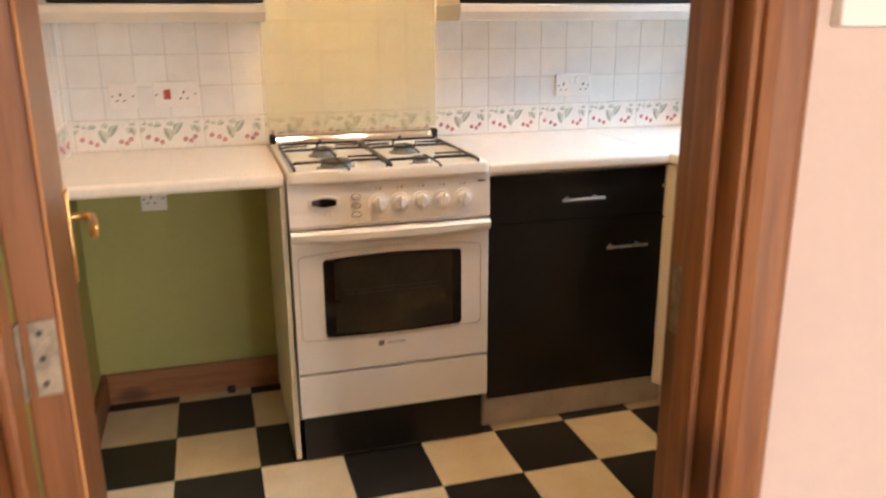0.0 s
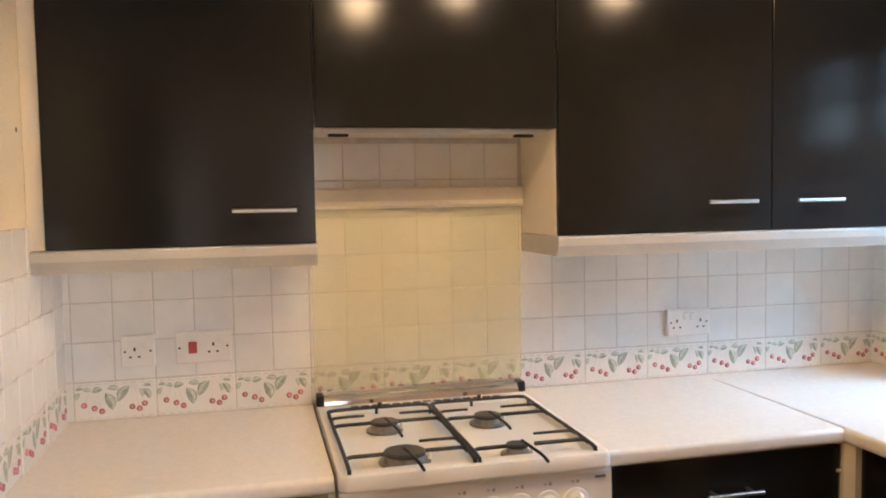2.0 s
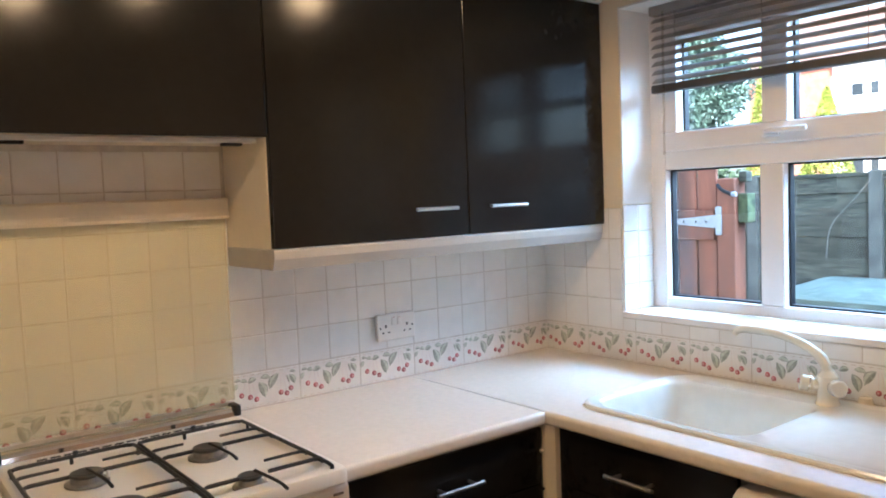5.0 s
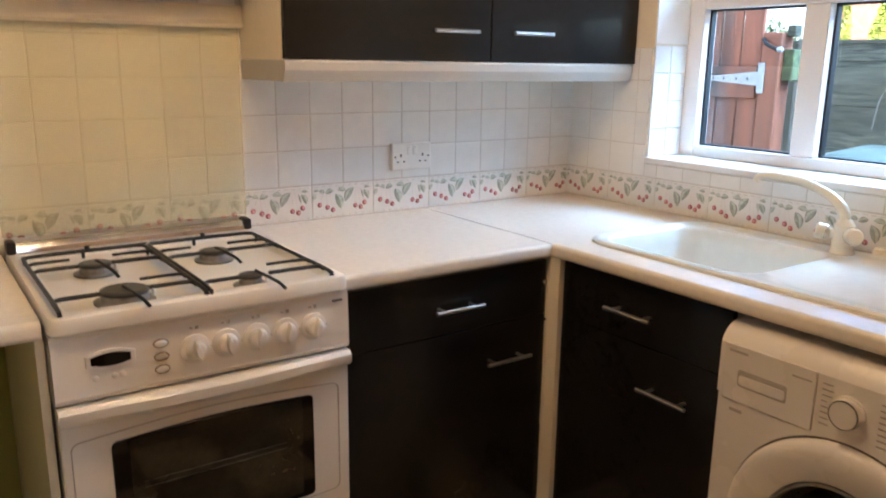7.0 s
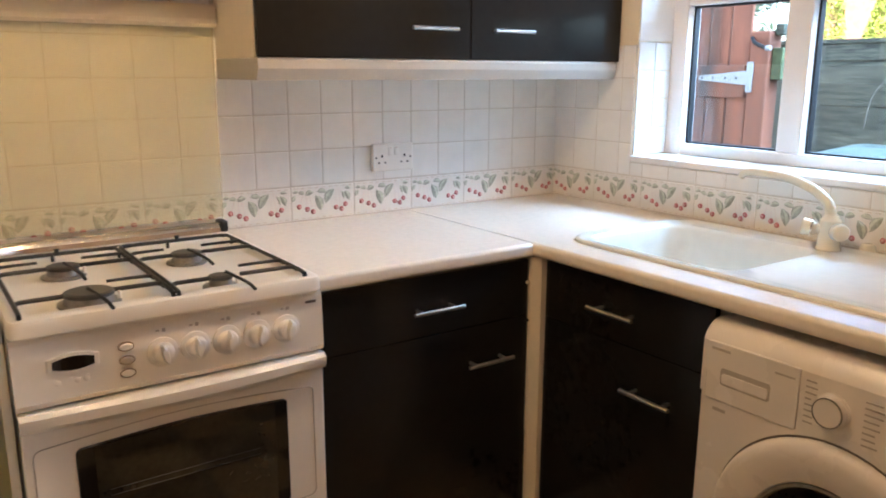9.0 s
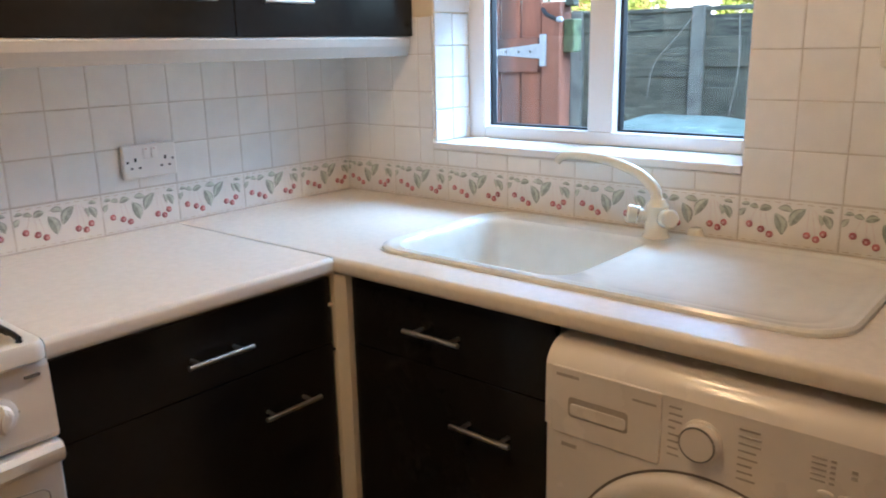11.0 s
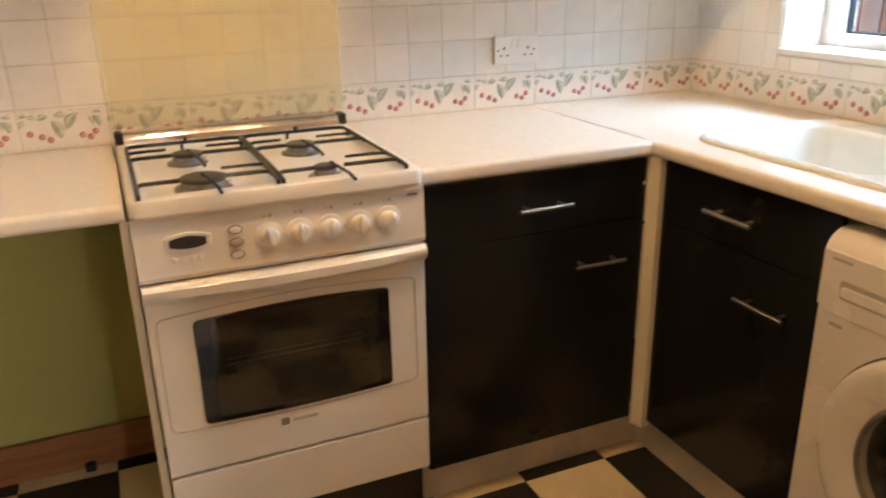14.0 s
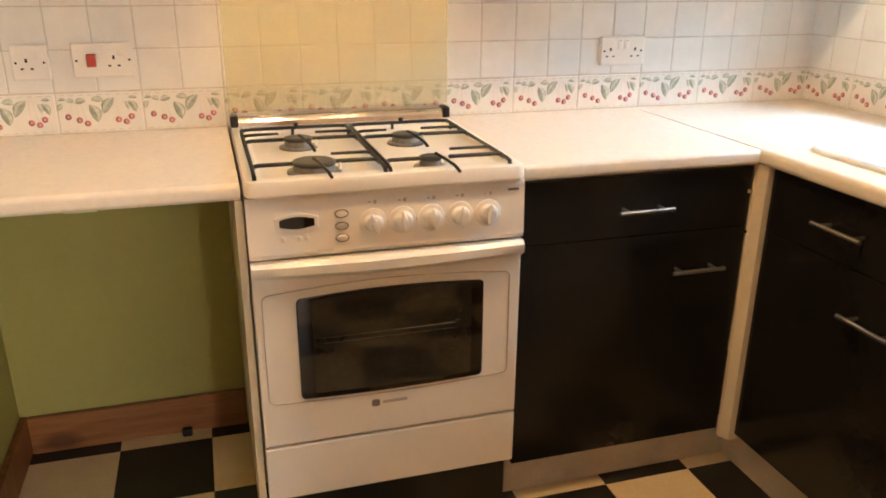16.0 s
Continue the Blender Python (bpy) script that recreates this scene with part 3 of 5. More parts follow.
def tap():
    x, y = -0.098, -1.118
    t = thing("mixer_tap", (x, y, WT + 0.007), "cream enamelled mixer tap with a long swan spout", "tap")
    part("body", lathe((x, y, WT + 0.006), 'z', ((0, 0.030), (0.004, 0.031), (0.010, 0.027), (0.05, 0.025), (0.075, 0.026), (0.085, 0.018), (0.09, 0.016)), 28), TAP, t)
    run = smooth_run([(x, y, WT + 0.08), (x + 0.002, y + 0.012, WT + 0.12), (x + 0.008, y + 0.06, WT + 0.152), (x + 0.018, y + 0.14, WT + 0.172), (x + 0.028, y + 0.235, WT + 0.176), (x + 0.033, y + 0.277, WT + 0.168), (x + 0.034, y + 0.288, WT + 0.156)], 6)
    part("spout", tube(run, 0.0145, 14, taper=0.0092), TAP, t)
    for sx, sy in ((-0.6, -0.75), (-0.45, 0.85)):
        d = Vector((sx, sy, 0.15)).normalized()
        a = Vector((x, y, WT + 0.052)) + d * 0.02
        bm = tube([a, a + d * 0.012, a + d * 0.014, a + d * 0.022, a + d * 0.024, a + d * 0.044, a + d * 0.048], 0.013, 16)
        for k, v in enumerate(bm.verts):
            step = k // 16
            f = (1.0, 1.0, 1.25, 1.25, 1.5, 1.65, 1.35)[step]
            c = a + d * (0, 0.012, 0.014, 0.022, 0.024, 0.044, 0.048)[step]
            v.co = c + (v.co - c) * f
        h = part("tap_handle", bm, TAP, t)
        part("chrome_ring", tube([a + d * 0.022, a + d * 0.0255], 0.0212, 18), CHROME, h, "thin chrome ring")
    knob = thing("waste_knob", (-0.035, -1.185, WT), "small cream plug control on the sink edge", "plug control")
    part("cap", lathe((-0.035, -1.185, WT + 0.001), 'z', ((0, 0.024), (0.004, 0.024), (0.008, 0.019), (0.022, 0.016), (0.025, 0.012)), 20), TAP, knob)
    part("collar", lathe((-0.035, -1.185, WT + 0.0002), 'z', ((0, 0.027), (0.002, 0.027), (0.003, 0.024)), 20), STEEL, knob)


tap()


# ---------------------------------------------------------------- cabinets
def bar_handle(parent, c, along, out, length=0.146):
    """Steel bar on two short posts: c is the middle on the door face."""
    a, o, c = Vector(along), Vector(out), Vector(c)
    bm = tube([c + o * 0.032 - a * length / 2, c + o * 0.032 + a * length / 2], 0.0055, 12)
    for s in (-1, 1):
        tube([c + a * s * length * 0.33 - o * 0.002, c + a * s * length * 0.33 + o * 0.03], 0.0045, 10, bm=bm)
    part("handle", bm, STEEL, parent, "brushed steel bar handle")


def base_north():
    x0, x1, yf = -1.262, -0.643, -0.607
    c = thing("base_cabinet", ((x0 + x1) / 2, -0.3, 0), "black base cabinet with drawer and door beside the cooker", "cabinet")
    part("body", box(x0, x1 - 0.03, yf + 0.02, -0.01, 0.12, WB - 0.002, 0.001), CARCASS, c, "cream melamine body")
    d = part("drawer_front", box(x0 + 0.002, x1 - 0.002, yf, yf + 0.018, 0.7205, 0.874, 0.0015), BLACK, c, "black painted drawer front")
    bar_handle(d, (-0.952, yf, 0.791), (1, 0, 0), (0, -1, 0))
    d = part("door", box(x0 + 0.002, x1 - 0.002, yf, yf + 0.018, 0.122, 0.7188, 0.0015), BLACK, c, "black painted door")
    bar_handle(d, (-0.788, yf, 0.622), (1, 0, 0), (0, -1, 0))
    part("hinge_peg", box(x1 - 0.010, x1 + 0.004, yf - 0.004, yf + 0.003, 0.806, 0.815, 0.001), CARCASS, c, "small pale hinge peg")
    part("hinge_stop", box(x1 - 0.012, x1 + 0.006, yf - 0.004, yf + 0.004, 0.700, 0.706, 0.001), DARK, c)


def base_east(y0, y1, xf, h1, h2, label, up=0.0):
    c = thing("base_cabinet", (-0.3, (y0 + y1) / 2, 0), label, "cabinet")
    part("body", box(xf + 0.02, -0.01, y0, y1 - 0.002, 0.12, WB - 0.18, 0.001), CARCASS, c, "cream melamine body")
    d = part("drawer_front", box(xf, xf + 0.018, y0 + 0.002, y1 - 0.002, 0.7205, 0.874, 0.0015), BLACK, c, "black painted drawer front")
    bar_handle(d, (xf, h1, 0.796 + up), (0, 1, 0), (-1, 0, 0))
    d = part("door", box(xf, xf + 0.018, y0 + 0.002, y1 - 0.002, 0.122, 0.7188, 0.0015), BLACK, c, "black painted door")
    bar_handle(d, (xf, h2, 0.619 + up), (0, 1, 0), (-1, 0, 0))


base_north()
base_east(-1.175, -0.644, -0.615, -0.900, -1.021, "black base cabinet with drawer and door under the sink")
base_east(S + 0.003, -1.835, -0.615, -1.951, -1.976, "black base cabinet with drawer and door beside the washing machine", 0.010)
bm = extrude([(-0.641, -0.605), (-0.641, -0.618), (-0.628, -0.642), (-0.600, -0.642), (-0.600, -0.605)], 'z', 0.10, WB - 0.001)
solid("corner_post", bm, CARCASS, "narrow cream upright post between the corner cabinets", "corner post")
solid("plinth_board", box(-1.262, -0.575, -0.560, -0.544, 0.0, 0.112, 0.002), PLINTH, "scuffed cream kickboard below the black cabinet", "plinth")
solid("plinth_board", box(-0.580, -0.564, -1.19, -0.561, 0.0, 0.112, 0.002), PLINTH, "scuffed cream kickboard below the sink cabinet", "plinth")
solid("plinth_board", box(-0.580, -0.564, S + 0.003, -1.835, 0.0, 0.112, 0.002), PLINTH, "scuffed cream kickboard beside the washing machine", "plinth")
solid("end_panel", box(-1.897, -1.880, -0.603, -0.006, 0.005, WB - 0.001, 0.001), CARCASS, "cream upright panel beside the cooker", "panel")
solid("floor_scrap", box(-2.092, -2.062, -0.052, -0.030, 0.0005, 0.026, 0.006), DARK, "small black plastic scrap by the skirting", "scrap")


def wall_unit(x0, x1, z0, z1, doors, label, low=True, handle=None):
    c = thing("wall_cabinet", ((x0 + x1) / 2, -0.15, z0), label, "cabinet")
    part("body", box(x0, x1, -0.278, -0.002, z0, z1, 0.001), CARCASS, c, "cream melamine body")
    for a, b, h in doors:
        d = part("door", box(a + 0.0015, b - 0.0015, -0.300, -0.280, z0 + 0.001, z1 - 0.002, 0.0025), BLACK, c, "black painted door")
        if h is not None:
            bar_handle(d, (h, -0.300, 1.475), (1, 0, 0), (0, -1, 0), 0.148)
    return c


CT = 2.145
wall_unit(-2.490, -1.882, 1.392, CT, [(-2.490, -1.882, -2.004)], "black wall cabinet over the empty recess")
hoodc = wall_unit(-1.880, -1.256, 1.672, CT, [(-1.880, -1.256, None)], "short black wall cabinet with the hood over the cooker")
part("hood_strip", box(-1.86, -1.275, -0.276, -0.245, 1.660, 1.671, 0.002), PLASTIC, hoodc, "white hood strip")
for a in (-1.845, -1.36):
    part("hood_catch", box(a, a + 0.05, -0.27, -0.25, 1.653, 1.660, 0.001), DARK, hoodc)
wall_unit(-1.254, -0.004, 1.392, CT, [(-1.254, -0.616, -0.756), (-0.616, -0.004, -0.478)], "long black two-door wall cabinet beside the window")
solid("side_filler", box(W + 0.001, -2.492, -0.284, -0.005, 1.392, CT, 0.001), CARCASS, "narrow cream filler beside the wall cabinet", "filler")


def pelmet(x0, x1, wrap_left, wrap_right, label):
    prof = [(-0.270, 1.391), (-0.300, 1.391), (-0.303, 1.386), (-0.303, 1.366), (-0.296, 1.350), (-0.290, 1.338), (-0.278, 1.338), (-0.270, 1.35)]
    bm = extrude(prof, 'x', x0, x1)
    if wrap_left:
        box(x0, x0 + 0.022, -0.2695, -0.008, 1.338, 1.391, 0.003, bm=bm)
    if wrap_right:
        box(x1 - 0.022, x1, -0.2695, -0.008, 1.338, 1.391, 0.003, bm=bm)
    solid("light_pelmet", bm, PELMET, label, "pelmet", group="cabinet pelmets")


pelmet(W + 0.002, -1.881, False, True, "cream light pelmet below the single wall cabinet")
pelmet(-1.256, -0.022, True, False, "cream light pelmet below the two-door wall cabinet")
prof = [(-0.25, CT + 0.001), (-0.304, CT + 0.001), (-0.310, CT + 0.006), (-0.318, CT + 0.03), (-0.332, CT + 0.042), (-0.332, CT + 0.052), (-0.25, CT + 0.052)]
solid("cornice", extrude(prof, 'x', W + 0.002, -0.001), CARCASS, "cream moulded cornice along the wall cabinets", "cornice")
prof = [(-0.006, 1.472), (-0.034, 1.472), (-0.040, 1.480), (-0.034, 1.492), (-0.034, 1.524), (-0.03, 1.530), (-0.006, 1.530)]
solid("splashback_rail", extrude(prof, 'x', -1.878, -1.258), CARCASS, "cream moulded rail above the glass splashback", "rail")
solid("glass_splashback", box(-1.878, -1.264, -0.0215, -0.0165, 0.962, 1.478, 0.001), SPLASH, "pale yellow translucent glass splashback behind the cooker", "splashback")


# ---------------------------------------------------------------- electrical fittings
def screws(face, at, parent):
    for u, v, d in at:
        q = (u, d, v) if face == 'y' else (d, u, v)
        part("screw", lathe(q, face, ((0, 0.003), (-0.0012, 0.003), (-0.0016, 0.0015)), 10), DARK, parent)


def pins(parent, u, v, d):
    """The three slots of a socket outlet, on a wall that faces -y."""
    bm = box(u - 0.0028, u + 0.0028, d - 0.0006, d + 0.001, v + 0.006, v + 0.0155)
    box(u - 0.0145, u - 0.0075, d - 0.0006, d + 0.001, v - 0.012, v - 0.0075, bm=bm)
    box(u + 0.0075, u + 0.0145, d - 0.0006, d + 0.001, v - 0.012, v - 0.0075, bm=bm)
    stuff("pin_slots", bm, DARK, parent, "dark socket slots", smooth=None)


def outlet(x0, x1, z0, z1, label, wall_d=-0.0085, red=False, double=False, switch=True):
    c = thing("wall_socket", ((x0 + x1) / 2, wall_d, (z0 + z1) / 2), label, "socket")
    f = wall_d - 0.017
    part("back_box", box(x0 + 0.002, x1 - 0.002, wall_d - 0.006, wall_d, z0 + 0.002, z1 - 0.002, 0.001), PLASTIC, c)
    part("faceplate", plate('y', x0, x1, z0, z1, wall_d - 0.006, f, 0.005, 0.003), PLASTIC, c)
    zm = (z0 + z1) / 2
    screws('y', [(x0 + 0.011, zm, f), (x1 - 0.011, zm, f)], c)
    if red:
        part("red_switch", box(x0 + 0.034, x0 + 0.056, f - 0.004, f, zm - 0.016, zm + 0.016, 0.002), RED, c, "red rocker switch")
        pins(c, x1 - 0.048, zm - 0.004, f)
        part("switch", box(x1 - 0.038, x1 - 0.012, f - 0.003, f, zm + 0.010, zm + 0.026, 0.0015), PLASTIC, c)
    elif double:
        pins(c, x0 + 0.032, zm - 0.006, f)
        pins(c, x1 - 0.032, zm - 0.006, f)
        for u in (-0.011, 0.011):
            part("switch", box((x0 + x1) / 2 + u - 0.008, (x0 + x1) / 2 + u + 0.008, f - 0.003, f, zm + 0.006, zm + 0.034, 0.0015), PLASTIC, c)
            part("marker", box((x0 + x1) / 2 + u - 0.002, (x0 + x1) / 2 + u + 0.002, f - 0.0036, f - 0.003, zm + 0.029, zm + 0.031), RED, c, smooth=None)
    else:
        pins(c, (x0 + x1) / 2 - 0.008, zm - 0.005, f)
        if switch:
            part("switch", box(x1 - 0.030, x1 - 0.010, f - 0.003, f, zm + 0.008, zm + 0.026, 0.0015), PLASTIC, c)


outlet(-2.383, -2.297, 1.062, 1.148, "white single wall socket on the tiled wall")
outlet(-2.245, -2.099, 1.064, 1.150, "white cooker socket with a red rocker switch", red=True)
outlet(-0.783, -0.637, 1.054, 1.140, "white double wall socket on the tiled wall", double=True)
outlet(-2.322, -2.238, 0.712, 0.797, "white single socket on the green wall", wall_d=-0.0045, switch=False)


def light_switch():
    c = thing("light_switch", (-1.455, S - 0.1, 1.366), "white plastic light switch on the pink wall", "light switch")
    f = S - 0.1
    part("faceplate", plate('y', -1.498, -1.412, 1.323, 1.409, f, f - 0.012, 0.004, 0.002), PLASTIC, c)
    part("rocker", box(-1.465, -1.445, f - 0.016, f - 0.012, 1.350, 1.384, 0.002), PLASTIC, c)


light_switch()
solid("screw_hole", lathe((W + 0.0004, -0.325, 1.662), 'x', ((0.0, 0.006), (0.0008, 0.005), (0.001, 0.002)), 12), DARK, "small dark screw hole in the cream wall", "screw hole")


def fused_spur():
    y0, y1, z0, z1, d = -1.889, -1.803, 1.040, 1.126, -0.0085
    c = thing("fused_spur", (d, (y0 + y1) / 2, (z0 + z1) / 2), "white fused spur plate beside the heating programmer", "wall switch")
    part("faceplate", plate('x', y0, y1, z0, z1, d, d - 0.014, 0.005, 0.003), PLASTIC, c)
    part("fuse_carrier", box(d - 0.017, d - 0.013, y0 + 0.030, y1 - 0.034, z0 + 0.028, z1 - 0.028, 0.001), PLASTIC, c)
    screws('x', [(y1 - 0.011, (z0 + z1) / 2, d - 0.014), (y0 + 0.011, (z0 + z1) / 2, d - 0.014)], c)


fused_spur()


def heating_control():
    y0, y1, z0, z1, d = -1.790, -1.633, 1.043, 1.134, -0.0085
    c = thing("heating_programmer", (d, (y0 + y1) / 2, z0), "aged cream heating programmer with a small screen", "thermostat")
    part("case", plate('x', y0, y1, z0, z1, d, d - 0.034, 0.006, 0.004), OLD_PLASTIC, c)
    f = d - 0.034
    part("screen", box(f - 0.001, f + 0.001, y1 - 0.062, y1 - 0.014, z1 - 0.052, z1 - 0.030), LCD, c, "grey-green display", smooth=None)
    part("flap", box(f - 0.003, f, y0 + 0.008, y1 - 0.074, z0 + 0.012, z1 - 0.012, 0.002), OLD_PLASTIC, c)
    for y in (y1 - 0.045, y1 - 0.058):
        part("button", lathe((f, y, z0 + 0.016), 'x', ((0, 0.005), (-0.003, 0.005), (-0.004, 0.003)), 12), GREY_PRINT, c)
    part("marker", lathe((f, y1 - 0.016, z0 + 0.016), 'x', ((0, 0.003), (-0.001, 0.003)), 8), RED, c)
    part("cable", tube([(-0.014, -1.718, z1 - 0.002), (-0.014, -1.718, z1 + 0.02)], 0.003, 8), DARK, c)


heating_control()


def boiler():
    y0, y1 = S + 0.01, -1.585
    c = thing("wall_boiler", (-0.17, (y0 + y1) / 2, 1.31), "white wall-hung boiler with pipes and valves below", "boiler")
    part("case", box(-0.34, -0.009, y0, y1, 1.312, 2.06, 0.012), WM_WHITE, c)
    part("bottom_tray", box(-0.325, -0.02, y0 + 0.015, y1 - 0.015, 1.296, 1.312, 0.002), PLASTIC, c)
    v = part("valve", lathe((-0.06, -1.655, 1.225), 'z', ((0, 0.007), (0.02, 0.007), (0.02, 0.012), (0.04, 0.012), (0.045, 0.007), (0.075, 0.007)), 14), COPPER, c, "dull copper valve")
    part("valve_lever", box(-0.08, -0.05, -1.68, -1.633, 1.262, 1.276, 0.003), DARK, v, "black valve lever")
    part("lagged_pipe", lathe((-0.06, -1.735, 1.21), 'z', ((0, 0.016), (0.006, 0.021), (0.05, 0.022), (0.09, 0.022)), 16), PIPE_GREY, c, "grey lagged pipe end")


boiler()


def spot_bar():
    c = thing("ceiling_spotlight", (-1.3, -1.0, TOP), "ceiling bar with three warm lit spotlights", "ceiling light")
    part("bar", box(-1.80, -0.78, -1.03, -0.97, TOP - 0.022, TOP - 0.0005, 0.004), CHROME, c)
    for x, y, z in LAMPS:
        h = part("lamp_head", loft([ring((x, y, z + 0.09), 0.022, 'z'), ring((x, y, z + 0.085), 0.028, 'z'), ring((x, y, z + 0.01), 0.036, 'z'), ring((x, y, z - 0.004), 0.039, 'z'), ring((x, y, z - 0.004), 0.034, 'z'), ring((x, y, z + 0.02), 0.03, 'z')]), CHROME, c)
        part("bulb", loft([ring((x, y, z + 0.024), 0.02, 'z', 16), ring((x, y, z + 0.004), 0.028, 'z', 16), ring((x, y, z - 0.001), 0.02, 'z', 16)]), LAMP_GLASS, h, "lit bulb")
        part("stem", tube([(x, y, z + 0.088), (x, y, TOP - 0.02)], 0.007, 10), CHROME, c)


spot_bar()


# ---------------------------------------------------------------- cooker
def cooker():
    x0, x1, yf = -1.878, -1.273, -0.645
    xm = (x0 + x1) / 2
    c = thing("gas_cooker", (xm, -0.34, 0), "white freestanding gas cooker with black pan supports", "cooker")
    part("body", box(x0 + 0.004, x1 - 0.004, yf + 0.03, -0.03, 0.165, 0.902, 0.003), ENAMEL, c)
    # hob: raised rim round a shallow tray
    bm = bmesh.new()
    xa, xb, ya, yb = x0, x1, yf - 0.012, -0.028
    rs = [round_rect(xa + i, xb - i, ya + i, yb - i, 0.022, z) for i, z in ((0.004, 0.8955), (0.0, 0.900), (0.0, 0.921), (0.004, 0.929), (0.012, 0.931))]
    rs += [round_rect(xa + 0.026 + i, xb - 0.026 - i, ya + 0.042 + i, yb - 0.085 - i, 0.03, z) for i, z in ((0.0, 0.930), (0.006, 0.924), (0.016, 0.920))]
    loft(rs, bm=bm)
    part("hob", bm, ENAMEL, c, "white enamel hob tray")
    bm = bmesh.new()
    for k in range(15):
        a = x0 + 0.09 + k * 0.029
        box(a, a + 0.022, -0.108, -0.101, 0.9302, 0.9322, bm=bm)
    stuff("vent_slots", bm, DARK, c, "dark vent slots", smooth=None)
    prof = [(-0.034, 0.932)]
    for k in range(9):
        a = radians(20 + 160 * k / 8)
        prof.append((-0.060 + 0.021 * math.cos(a), 0.936 + 0.021 * math.sin(a)))
    prof.append((-0.082, 0.932))
    lid = part("rear_bar", extrude(prof, 'x', x0 + 0.022, x1 - 0.022), CHROME, c, "polished chrome rear bar")
    part("rear_strip", extrude([(-0.031, 0.934), (-0.036, 0.936), (-0.033, 0.960), (-0.029, 0.960)], 'x', x0 + 0.012, x1 - 0.012), STEEL, c, "dull steel strip behind the rear bar")
    for a in (x0 + 0.001, x1 - 0.022):
        part("hinge_cap", box(a, a + 0.021, -0.086, -0.038, 0.931, 0.962, 0.005), DARK, lid, "dark end cap")
    # burners and pan supports
    bz = 0.921
    burners = ((-1.729, -0.318, 0.034), (-1.725, -0.566, 0.046), (-1.467, -0.336, 0.034), (-1.474, -0.588, 0.025))
    for bx, by, r in burners:
        b = part("burner", lathe((bx, by, bz), 'z', ((0, r + 0.012), (0.004, r + 0.012), (0.006, r), (0.018, r - 0.002), (0.018, r - 0.008)), 28), BURNER, c, "alloy burner")
        part("burner_cap", lathe((bx, by, bz + 0.018), 'z', ((0, r - 0.001), (0.002, r + 0.001), (0.007, r), (0.009, r - 0.006)), 28), CAP_GREY, b, "black burner cap")
        part("igniter", lathe((bx + r + 0.008, by - 0.006, bz + 0.004), 'z', ((0, 0.004), (0.014, 0.0035), (0.016, 0.001)), 8), PLASTIC, b)
    gz, r = 0.9395, 0.0046
    for ga, gb, mid in ((-1.855, -1.586, -1.725), (-1.576, -1.308, -1.460)):
        g = bmesh.new()
        yb2, yf2 = -0.160, -0.634
        tube(smooth_run([(ga, yf2, 0.926), (ga, yf2 + 0.012, gz), (ga, -0.4, gz), (ga, yb2 - 0.03, gz), (ga + 0.008, yb2 - 0.008, gz), (ga + 0.03, yb2, gz), (mid, yb2, gz), (gb - 0.03, yb2, gz), (gb - 0.008, yb2 - 0.008, gz), (gb, yb2 - 0.03, gz), (gb, -0.4, gz), (gb, yf2 + 0.012, gz), (gb, yf2, 0.926)], 4), r, 8, bm=g)
        by1, by2 = [b[1] for b in burners if abs(b[0] - mid) < 0.05]
        for by in (by1, by2):
            for a, s in ((ga, 1), (gb, -1)):
                if s > 0 and by == by2:
                    continue
                L = abs(mid - a) * 0.66
                tube(smooth_run([(a, by + 0.062, gz - 0.003), (a + s * 0.006, by + 0.070, gz + 0.002), (a + s * L * 0.4, by + 0.072, gz + 0.003), (a + s * L, by + 0.072, gz + 0.003)], 4), r, 8, bm=g, taper=r * 0.7)
            for a, s in ((ga, 1), (gb, -1)):
                L = abs(mid - a) - 0.028
                tube(smooth_run([(a, by - 0.012, gz - 0.003), (a + s * 0.008, by, gz + 0.002), (a + s * L * 0.4, by, gz + 0.003), (a + s * L, by, gz + 0.003)], 4), r, 8, bm=g)
            tube(smooth_run([(mid + 0.022, by - 0.100, gz - 0.006), (mid + 0.016, by - 0.07, gz + 0.003), (mid, by + 0.006, gz + 0.0105)], 4), r * 0.8, 8, bm=g)
        for fx, fy in ((ga, yb2 - 0.04), (gb, yb2 - 0.04), (mid, yb2)):
            tube([(fx, fy, gz), (fx, fy, 0.922)], r * 0.9, 8, bm=g)
        for fx in (ga + 0.14,):
            tube([(fx, yb2, gz), (fx, yb2 + 0.002, gz + 0.012)], r * 1.3, 8, bm=g)
        part("pan_support", g, IRON, c, "black iron pan support")
    # control panel, leaning back slightly
    rows = ((0.0, 0.762), (-0.005, 0.772), (-0.004, 0.786), (0.0, 0.885), (0.004, 0.893))
    bm = loft([[(x0, yf + d, z), (x1, yf + d, z), (x1, yf + 0.05, z), (x0, yf + 0.05, z)] for d, z in rows])
    panel = part("control_panel", bm, ENAMEL, c, "white control panel")
    fp = yf - 0.003
    for k in range(5):
        kx = -1.617 + k * 0.0645
        q = (kx, fp, 0.825)
        kn = part("knob", lathe(q, 'y', ((0.002, 0.0305), (-0.002, 0.030), (-0.003, 0.027), (-0.004, 0.0215), (-0.010, 0.0205), (-0.016, 0.018), (-0.018, 0.014)), 30), PLASTIC, panel, "white control knob")
        grip = loft([[(kx + s * px, fp - d, 0.825 + s * pz) for px, pz in ((0, -0.020), (0.005, -0.012), (0.0062, 0), (0.005, 0.012), (0, 0.020), (-0.005, 0.012), (-0.0062, 0), (-0.005, -0.012))] for s, d in ((1.15, 0.012), (1.0, 0.026), (0.8, 0.030))])
